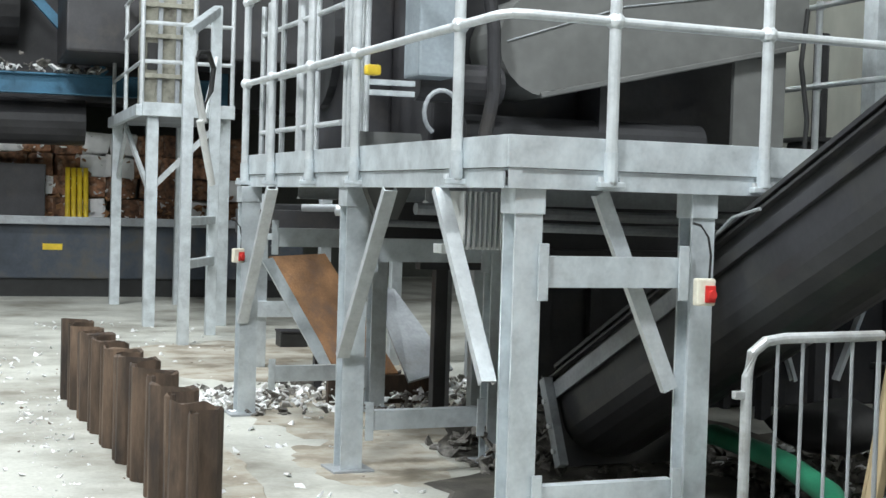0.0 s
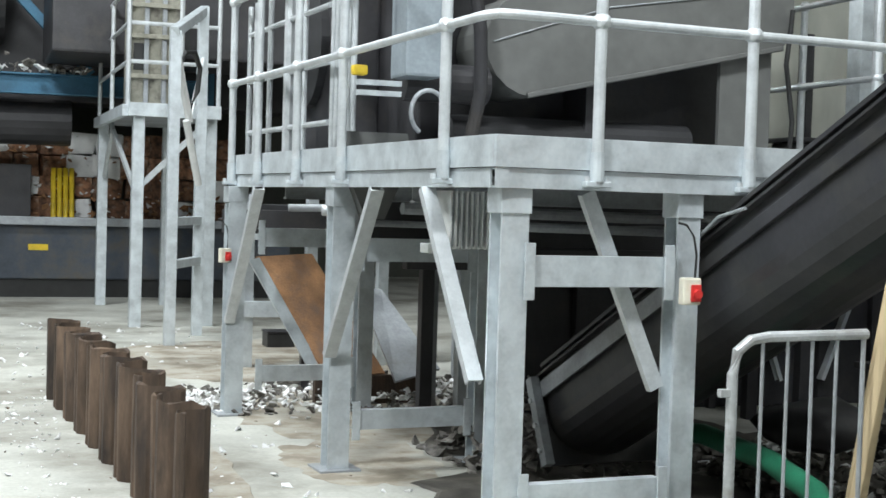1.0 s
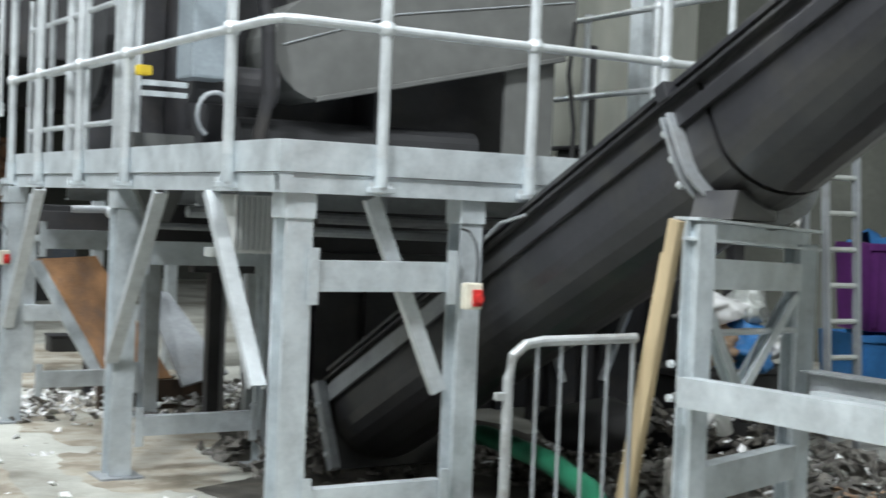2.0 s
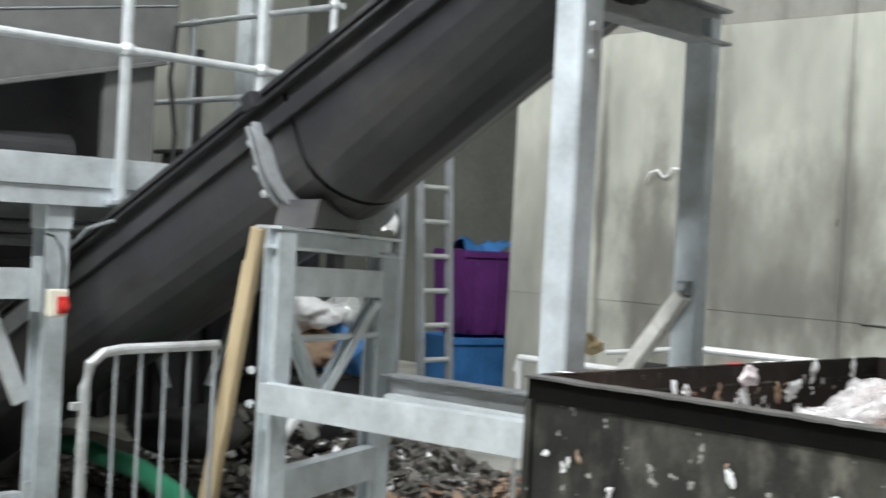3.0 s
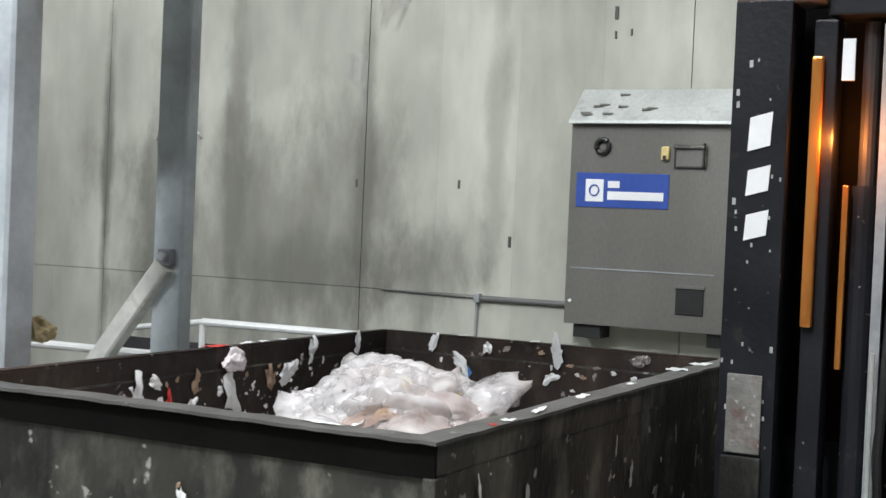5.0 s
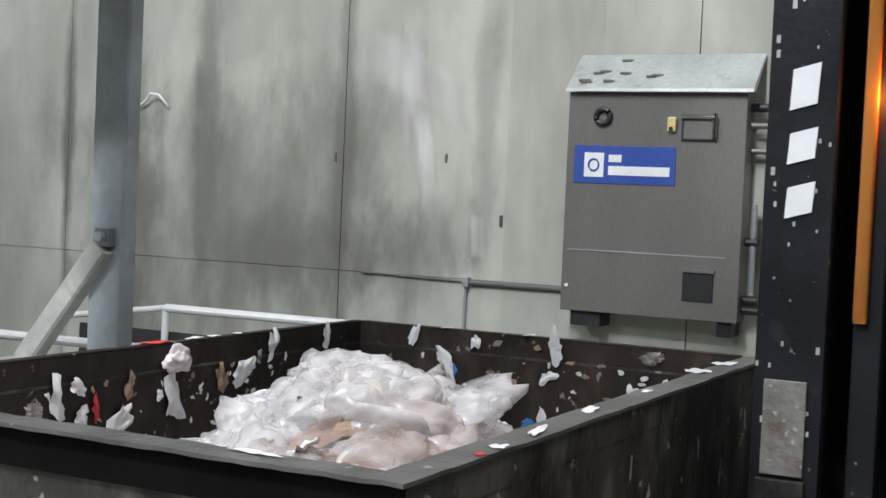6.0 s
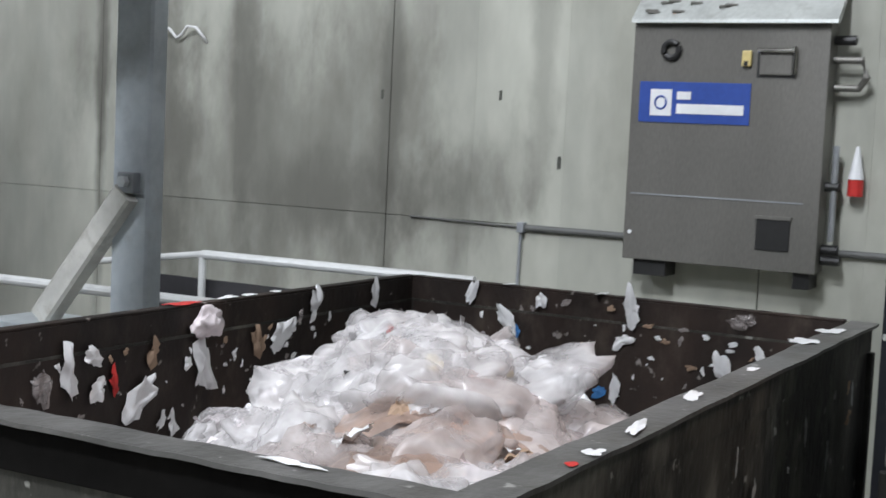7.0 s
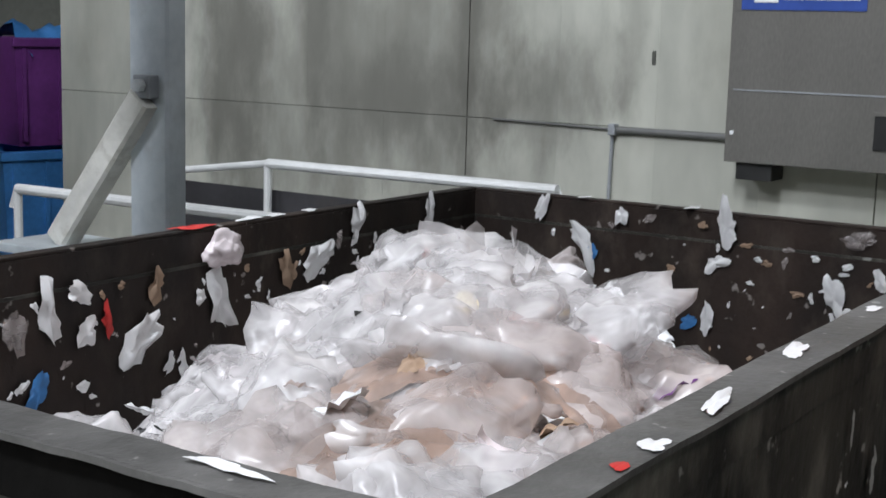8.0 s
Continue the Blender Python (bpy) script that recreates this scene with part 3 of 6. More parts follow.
def isolator(m):
    t = thing("isolator_switch", "cream isolator switch box with a red knob", "switch", m)
    part("housing", bx(-0.05, 0.05, -0.05, 0.0, -0.06, 0.06, bevel=0.010), CREAM, t)
    part("knob_plate", bx(-0.012, 0.046, -0.058, -0.050, -0.045, 0.03, bevel=0.004), REDP, t)
    k = nb()
    extrude(k, ring(0.02, 14), (0.02, -0.058, -0.01), (0.02, -0.078, -0.01))
    part("knob", k, REDP, t, "red turning knob", smooth=False)
    part("cable", tube(nb(), [(0.03, -0.02, 0.06), (0.035, -0.02, 0.16), (0.02, -0.015, 0.24), (-0.02, -0.01, 0.29), (-0.06, 0.0, 0.30)], 0.006, 8), BLACK, t)


isolator(pose(2.735, 4.75, 1.072, 0, 0, 3.4) @ Matrix.Diagonal((0.82, 0.82, 0.9, 1)))
isolator(pose(1.60, 8.60, 1.02, 0, 0, 20) @ Matrix.Diagonal((0.75, 0.75, 0.75, 1)))


def finned_motor():
    t = thing("finned_motor", "pale grey finned motor hung under the platform", "motor", pose(2.03, 5.45, 1.2, 0, 0, 3.4))
    part("casing", bx(-0.08, 0.08, -0.07, 0.07, 0.01, 0.24, bevel=0.01), GALV_DULL, t)
    for i in range(8):
        x = -0.085 + i * 0.0243
        part("fin", bx(x - 0.004, x + 0.004, -0.09, 0.08, 0.0, 0.245), WHITE_PIPE, t)
    part("terminal_box", bx(-0.17, -0.08, -0.05, 0.04, -0.02, 0.02, bevel=0.004), LID, t)
    part("hanger", bx(-0.03, 0.03, -0.02, 0.02, 0.24, 0.27), GALV, t)


finned_motor()


# ---------------------------------------------------------------- machine on the platform
def machine():
    t = thing("sorting_machine", "grey cased sorting machine standing on the platform", "machine", pose(0, 0, 0))
    # rounded hood, its underside rising to the side
    prof = []
    cx, cz, r = 2.78, 2.22, 0.27
    for i in range(11):
        a = math.radians(100 + i * 17)
        prof.append((cx + r * math.cos(a), cz + r * math.sin(a)))
    prof += [(4.25, 2.30), (4.32, 2.36), (4.32, 3.4), (2.95, 3.25)]
    b = nb()
    lo = [b.verts.new((x, 6.45, z)) for x, z in prof]
    hi = [b.verts.new((x, 7.5, z)) for x, z in prof]
    k = len(prof)
    for i in range(k):
        b.faces.new((lo[i], lo[(i + 1) % k], hi[(i + 1) % k], hi[i]))
    b.faces.new(lo)
    b.faces.new(hi[::-1])
    hood = part("hood", b, MACHINE, t, "smooth grey sheet-metal hood")
    part("seam", tube(nb(), [(2.55, 6.446, 2.22), (3.2, 6.446, 2.44), (4.3, 6.446, 2.62)], 0.005, 6), GALV_DULL, hood)
    part("lip", extrude(nb(), r_profile(0.02, 0.03), (2.74, 6.44, 1.955), (4.25, 6.44, 2.295)), MACHINE, hood)
    # end disc of the hood and its strut
    part("cheek_plate", bx(3.9, 4.22, 6.5, 6.53, 1.54, 2.3), MACHINE, t, "grey side plate")
    # Shadow under the hood is put into this body's near-black colour.
    part("body", bx(2.3, 4.2, 6.9, 8.2, 1.54, 3.3, bevel=0.02), MACHINE_DK, t, "machine body coloured near-black for the shadow under its hood")
    part("partition", bx(3.15, 3.2, 6.6, 6.9, 1.54, 2.2), MACHINE_DK, t)
    part("roller", tube(nb(), [(2.4, 6.7, 1.75), (3.8, 6.7, 1.75)], 0.11, 18), RUBBER, t, "black roller")
    # drive end
    part("drive_column", bx(2.02, 2.22, 6.25, 6.5, 2.0, 3.3, bevel=0.015, m=None), MACHINE_BLUE, t)
    part("drive_guard", extrude(nb(), [(-0.16, -0.02), (0.16, -0.02), (0.19, 0.10), (0.05, 0.42), (-0.05, 0.42), (-0.19, 0.10)], (2.0, 6.62, 1.72), (2.0, 6.72, 1.72), up=(0, 0, -1)), MACHINE, t)
    part("motor", tube(nb(), [(2.1, 6.55, 2.0), (2.55, 6.55, 2.0)], 0.10, 18), MACHINE_DK, t)
    part("pipe", tube(nb(), [(2.30, 6.3, 3.2), (2.36, 6.3, 2.6), (2.42, 6.3, 2.25), (2.45, 6.35, 1.95), (2.4, 6.4, 1.6)], 0.035, 12), MACHINE_DK, t)
    part("hand_wheel", tube(nb(), [(2.16 + 0.09 * math.cos(a * 0.35), 6.3, 1.83 + 0.11 * math.sin(a * 0.35)) for a in range(0, 13)], 0.012, 8), GALV_DULL, t)
    part("cable", tube(nb(), [(4.28, 6.40, 2.5), (4.25, 6.40, 2.2), (4.30, 6.40, 1.9), (4.28, 6.40, 1.55)], 0.014, 8), BLACK, t)
    part("valve", bx(1.775, 1.85, 6.3, 6.36, 1.995, 2.045, bevel=0.014), YELLOW, t, "yellow valve handle")
    for z in (1.90, 1.95):
        part("slat", bx(1.80, 2.02, 6.3, 6.34, z, z + 0.025), GALV, t)
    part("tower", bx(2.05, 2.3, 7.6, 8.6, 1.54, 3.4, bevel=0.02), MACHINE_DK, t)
    part("belt_drum", tube(nb(), [(2.0, 8.2, 2.35), (2.3, 8.2, 2.35)], 0.40, 24), RUBBER, t)


machine()


# ---------------------------------------------------------------- inclined screw conveyor
CONV = pose(3.27, 3.6, 1.705, 0, 0, 3.4) @ pose(0, 0, 0, -27.0, 0, 0)   # local y runs down the slope, z out of the trough


def conveyor():
    t = thing("inclined_conveyor", "black steel inclined trough conveyor with flanged sections", "conveyor", CONV)
    y0, y1 = -2.30, 3.02      # head, tail
    w, d = 0.27, 0.20
    prof = [(-w, d), (-w, -0.03)]
    for i in range(1, 12):
        a = math.pi + i * math.pi / 12
        prof.append((w * math.cos(a), -0.03 + 0.19 * math.sin(a)))
    prof += [(w, -0.03), (w, d)]
    prof_m = [(x, z) for x, z in prof]
    for k, (a, b) in enumerate(((y0, -0.02), (0.0, y1))):
        bm = nb()
        rise_to_head = 0.19 if k == 0 else 0.0      # the head section grows shallower
        lo = [bm.verts.new((x, a, z + rise_to_head * (d - z) / (d + 0.22))) for x, z in prof_m]
        hi = [bm.verts.new((x, b, z)) for x, z in prof_m]
        n = len(prof_m)
        for i in range(n):
            bm.faces.new((lo[i], lo[(i + 1) % n], hi[(i + 1) % n], hi[i]))
        bm.faces.new(lo)
        bm.faces.new(hi[::-1])
        part("trough", bm, TROUGH, t, "rounded black steel trough", smooth=False)
    for x in (-1, 1):
        part("top_flange", bx(x * w - 0.035, x * w + 0.035, y0, y1, d, d + 0.012, bevel=0.003), TROUGH, t)
        part("side_rail", bx(x * (w + 0.012) - 0.012, x * (w + 0.012) + 0.012, y0, y1, d - 0.105, d - 0.05, bevel=0.004), TROUGH, t)
        part("edge_strip", bx(x * (w - 0.02) - 0.015, x * (w - 0.02) + 0.015, y0, y1, d + 0.055, d + 0.075, bevel=0.003), TROUGH, t)
        part("edge_strip", bx(x * (w + 0.026) - 0.003, x * (w + 0.026) + 0.003, 1.55, y1, d - 0.11, d - 0.03), GALV_DULL, t, "pale worn edge strip")
    part("cover", bx(-w + 0.02, w - 0.02, y0, y1, d + 0.012, d + 0.055, bevel=0.008), RUBBER, t)
    # bolted joint with saddle plates
    for dy in (0.13, 0.165):
        bm = nb()
        n = 14
        outer, inner = [], []
        for i in range(n + 1):
            a = math.pi + i * math.pi / n
            outer.append((0.325 * math.cos(a), -0.03 + 0.245 * math.sin(a)))
            inner.append((0.268 * math.cos(a), -0.03 + 0.188 * math.sin(a)))
        outer = [(-0.325, 0.15)] + outer + [(0.325, 0.15)]
        inner = [(-0.268, 0.15)] + inner + [(0.268, 0.15)]
        loop = outer + inner[::-1]
        lo = [bm.verts.new((x, dy - 0.006, z)) for x, z in loop]
        hi = [bm.verts.new((x, dy + 0.006, z)) for x, z in loop]
        m = len(outer)
        tot = len(loop)
        for i in range(tot):
            bm.faces.new((lo[i], lo[(i + 1) % tot], hi[(i + 1) % tot], hi[i]))
        for i in range(m - 1):
            bm.faces.new((lo[i], lo[i + 1], lo[tot - 2 - i], lo[tot - 1 - i]))
            bm.faces.new((hi[i], hi[tot - 1 - i], hi[tot - 2 - i], hi[i + 1]))
        fl = part("joint_flange", bm, GALV_DULL, t, "grey bolted joint flange")
        if dy > 0.15:
            for z in (0.1, 0.0, -0.1):
                part("bolt", extrude(nb(), ring(0.015, 6), (-0.30, 0.175, z), (-0.30, 0.195, z)), GALV_TUBE, fl)
    part("cover_clamp", bx(-w - 0.045, w + 0.045, 0.11, 0.17, d + 0.005, d + 0.07, bevel=0.006), TROUGH, t)
    part("end_plate", bx(-0.34, 0.34, y1, y1 + 0.02, -0.26, d + 0.02, bevel=0.004), TROUGH, t)
    part("end_angle", bx(-0.35, -0.30, y1 - 0.03, y1 + 0.03, -0.26, d, bevel=0.004), GALV_DULL, t)
    for z in (-0.18, -0.05, 0.08):
        part("bolt", extrude(nb(), ring(0.014, 6), (-0.35, y1, z), (-0.365, y1, z)), GALV_TUBE, t)
    part("wire", tube(nb(), [(-0.31, 1.05, 0.2), (-0.33, 1.2, 0.235), (-0.32, 1.45, 0.22), (-0.31, 1.62, 0.13)], 0.008, 8), GALV_DULL, t)
    # discharge hood at the head
    part("head_hood", bx(-0.31, 0.31, y0 - 0.12, y0 + 0.3, -0.20, d + 0.14, bevel=0.02), TROUGH, t)


conveyor()


def pedestal():
    t = thing("conveyor_pedestal", "galvanised steel support frame under the conveyor", "support frame", pose(0.035, -0.01, 0))
    for x, y, top, w, mt in ((2.80, 3.44, 1.40, 0.068, GALV), (3.515, 3.74, 1.34, 0.085, COLUMN)):
        l = part("leg", extrude(nb(), h_profile(w, 0.085, 0.010), (x, y, 0.012), (x, y, top), up=(0, 1, 0)), mt, t)
        part("base_plate", bx(x - 0.09, x + 0.09, y - 0.09, y + 0.09, 0, 0.014, bevel=0.003), GALV_DULL, l)
    part("saddle_beam", extrude(nb(), h_profile(0.10, 0.075, 0.01), (2.77, 3.47, 1.385), (3.55, 3.74, 1.355)), GALV, t)
    part("saddle_seat", slab(nb(), [(2.98, 3.50, 1.42), (3.30, 3.62, 1.42), (3.24, 3.62, 1.52), (3.02, 3.52, 1.52)], -0.16), TROUGH, t)
    part("cross_beam", extrude(nb(), c_profile(0.06, 0.10), (2.84, 3.47, 1.24), (3.47, 3.72, 1.22)), GALV, t)
    part("cross_bar", tube(nb(), [(2.84, 3.5, 1.04), (3.46, 3.70, 1.03)], 0.012), GALV_TUBE, t)
    for a, b in (((2.86, 3.48, 1.13), (3.10, 3.58, 0.82)), ((3.44, 3.70, 1.15), (3.10, 3.58, 0.82))):
        part("brace", extrude(nb(), c_profile(0.03, 0.06, 0.007), a, b, up=(0, 1, 0)), GALV, t)
    part("low_beam", extrude(nb(), c_profile(0.06, 0.12), (2.84, 3.46, 0.55), (3.47, 3.71, 0.55)), GALV, t)
    part("long_beam", extrude(nb(), c_profile(0.06, 0.095), (2.755, 3.42, 0.862), (2.795, 2.16, 0.888), up=(0, 0, 1)), GALV, t)
    part("long_beam", extrude(nb(), h_profile(0.09, 0.10, 0.008), (3.53, 3.69, 0.835), (3.70, 2.5, 0.835)), GALV_DULL, t)
    part("long_beam", extrude(nb(), c_profile(0.05, 0.09), (3.10, 3.2, 0.84), (3.16, 2.4, 0.84)), GALV, t)
    for z in (0.95, 0.84):
        bolt(t, (2.715, 3.44, z), (-1, 0, 0))


pedestal()


def board():
    t = thing("timber_board", "bare timber board leaning on the support frame", "board", pose(0.035, -0.01, 0))
    part("plank", extrude(nb(), r_profile(0.055, 0.03, 0.003), (2.735, 3.78, 0.0), (2.755, 3.50, 1.41), up=(1, 0, 0)), WOOD, t)
    part("batten", extrude(nb(), r_profile(0.02, 0.03, 0.003), (2.74, 3.83, 0.0), (2.76, 3.56, 1.30), up=(1, 0, 0)), WOOD, t)


board()


def gantry():
    t = thing("conveyor_gantry", "tall galvanised steel gantry legs carrying the conveyor head", "gantry", pose(0.075, 0.01, 0))
    for x, y, w, mt in ((3.035, 2.415, 0.108, COLUMN), (3.79, 2.525, 0.09, COLUMN)):
        l = part("column", extrude(nb(), r_profile(w * 0.9, w, 0.008) if x < 3.5 else r_profile(0.055, 0.105, 0.006), (x, y, 0.012), (x, y, 2.62 if x < 3.5 else 2.18), up=(0, 1, 0)), mt, t)
        part("base_plate", bx(x - 0.13, x + 0.13, y - 0.13, y + 0.13, 0, 0.016, bevel=0.003), GALV_DULL, l)
    part("head_beam", extrude(nb(), h_profile(0.10, 0.12, 0.01), (3.03, 2.44, 2.16), (3.87, 2.52, 2.16)), GALV_DULL, t)
    for z in (2.04, 1.96):
        bolt(t, (3.03, 2.36, z), (0, -1, 0), 0.014)
    # raking brace with bolted ends
    part("raking_brace", extrude(nb(), r_profile(0.055, 0.05), (3.753, 2.52, 1.265), (3.748, 2.757, 0.965), up=(1, 0, 0)), BRACE, t, "pale weathered raking brace")
    part("brace_cleat", bx(3.738, 3.768, 2.495, 2.54, 1.265, 1.31, bevel=0.003), GALV_DULL, t)
    bolt(t, (3.736, 2.515, 1.29), (-1, 0, 0), 0.013)
    part("brace_foot", bx(3.67, 3.86, 2.705, 2.875, 0.938, 0.958, bevel=0.003), GALV, t)
    part("foot_post", extrude(nb(), r_profile(0.09, 0.09), (3.77, 2.81, 0), (3.77, 2.81, 0.938), up=(1, 0, 0)), GALV_DULL, t)


gantry()


# ---------------------------------------------------------------- steel bin, its waste, the forklift
BX0, BX1, BY0, BY1, BZ = 2.642, 4.363, 1.034, 2.110, 1.086


def worn_bar(p, q, w, h, seed):
    """A flat bar with slightly dented edges."""
    p, q = Vector(p), Vector(q)
    d = (q - p).normalized()
    s = Vector((d.y, -d.x, 0))
    b = nb()
    n = 40
    rows = []
    for i in range(n + 1):
        c0 = p + (q - p) * i / n
        dz = 0.0022 * noise.noise(Vector((i * 0.17, seed, 0))) + 0.002 * noise.noise(Vector((i * 0.6, seed, 5)))
        dw = 0.0015 * noise.noise(Vector((i * 0.35, seed, 9)))
        rows.append([b.verts.new(c0 + s * (k * w / 2 + dw) + Vector((0, 0, z * h / 2 + dz))) for k, z in ((-1, -1), (1, -1), (1, 1), (-1, 1))])
    for r0, r1 in zip(rows, rows[1:]):
        for k in range(4):
            b.faces.new((r0[k], r0[(k + 1) % 4], r1[(k + 1) % 4], r1[k]))
    b.faces.new(rows[0][::-1])
    b.faces.new(rows[-1])
    return b


def bin_():
    t = thing("steel_waste_bin", "rusty black steel waste bin spattered with stuck scraps", "waste bin")
    th = 0.008
    part("side_panel", bx(BX0, BX0 + th, BY0, BY1, 0.10, BZ - 0.055), BIN_OUT, t)
    part("side_panel", bx(BX0 + th, BX1 - th, BY0, BY0 + th, 0.10, BZ - 0.055), BIN_OUT, t)
    part("side_panel", bx(BX1 - th, BX1, BY0, BY1, 0.10, BZ - 0.055), BIN_OUT, t)
    part("side_panel", bx(BX0 + th, BX1 - th, BY1 - th, BY1, 0.10, BZ - 0.055), BIN_OUT, t)
    part("floor_panel", bx(BX0 + th, BX1 - th, BY0 + th, BY1 - th, 0.10, 0.11), BIN_IN, t)
    i = 0.0015
    part("lining", bx(BX0 + th, BX0 + th + i, BY0 + th, BY1 - th, 0.11, BZ - 0.06), BIN_IN, t)
    part("lining", bx(BX0 + th + i, BX1 - th - i, BY0 + th, BY0 + th + i, 0.11, BZ - 0.06), BIN_IN, t)
    part("lining", bx(BX1 - th - i, BX1 - th, BY0 + th, BY1 - th, 0.11, BZ - 0.06), BIN_IN, t, "brown rusted inner face")
    part("lining", bx(BX0 + th + i, BX1 - th - i, BY1 - th - i, BY1 - th, 0.11, BZ - 0.06), BIN_IN, t, "brown rusted inner face")
    # folded rim: broad worn flange on two sides, thin lip on the far two
    part("rim", worn_bar((BX0 + 0.008, BY0 - 0.016, BZ - 0.003), (BX0 + 0.008, BY1 + 0.006, BZ - 0.003), 0.052, 0.006, 3), RIM, t, "worn grey folded rim")
    part("rim_edge", worn_bar((BX0 - 0.021, BY0 - 0.016, BZ - 0.003), (BX0 - 0.021, BY1 + 0.006, BZ - 0.003), 0.005, 0.006, 3), RIM, t, "rubbed bright rim edge")
    part("rim", worn_bar((BX0 + 0.035, BY0 + 0.012, BZ - 0.003), (BX1 + 0.006, BY0 + 0.012, BZ - 0.003), 0.056, 0.006, 4), RIM, t, "worn grey folded rim")
    part("rim", bx(BX0 + 0.051, BX1 + 0.006, BY1 - 0.004, BY1 + 0.02, BZ - 0.006, BZ, bevel=0.002), BIN_IN, t)
    part("rim", bx(BX1 - 0.004, BX1 + 0.02, BY0 + 0.051, BY1 - 0.005, BZ - 0.006, BZ, bevel=0.002), BIN_IN, t)
    # Shade under the overhanging rim is put into this skirt's near-black colour.
    part("rim_skirt", bx(BX0 - 0.008, BX0 - 0.001, BY0 - 0.008, BY1 + 0.008, BZ - 0.062, BZ - 0.006, bevel=0.002), SHADE_BLACK, t, "folded rim skirt coloured near-black for the shade under the rim")
    part("rim_skirt", bx(BX0, BX1 + 0.006, BY0 - 0.004, BY0 - 0.001, BZ - 0.058, BZ - 0.006), BIN_OUT, t)
    part("rim_skirt", bx(BX0, BX1, BY1 - 0.006, BY1 + 0.001, BZ - 0.058, BZ - 0.006), BIN_IN, t)
    part("rim_skirt", bx(BX1 - 0.006, BX1 + 0.001, BY0, BY1, BZ - 0.058, BZ - 0.006), BIN_IN, t)
    for x, y in ((BX0, BY0), (BX0, BY1), (BX1, BY0), (BX1, BY1)):
        part("corner_angle", bx(x - 0.012, x + 0.022 if x == BX0 else x + 0.012, y - 0.012, y + 0.012, 0.08, BZ - 0.06, bevel=0.003), BIN_OUT, t)
    for y in (1.4, 1.85):
        part("rib", bx(BX0 - 0.018, BX0, y - 0.02, y + 0.02, 0.1, 0.72, bevel=0.004), BIN_OUT, t)
    for x in (3.3, 4.0):
        part("rib", bx(x - 0.02, x + 0.02, BY0 - 0.016, BY0, 0.1, 0.62, bevel=0.004), BIN_OUT, t)
    for y in (1.3, 1.95):
        part("skid", bx(BX0 + 0.05, BX1 - 0.05, y - 0.06, y + 0.06, 0.0, 0.10, bevel=0.005), BIN_OUT, t)


bin_()


def scrap(label, s, seed, material, m, ratio=0.5, amp=0.15):
    ob = part("plastic_scrap", shred(nb(), s, seed, ratio, amp), material, None, "", smooth=True)
    ob.matrix_basis = m
    return tagged(ob, label, "plastic scrap", "scraps stuck to the bin")


FILM_PALE = film_mat("pale_pink_film", (0.80, 0.72, 0.73), 0.75, 0.95, 0.3)
TONES = (FILM_WHITE, REDP, CARD, CARD, BLUEP, FILM_PINK)
WORDS = ("white", "red", "tan", "tan", "blue", "pinkish")


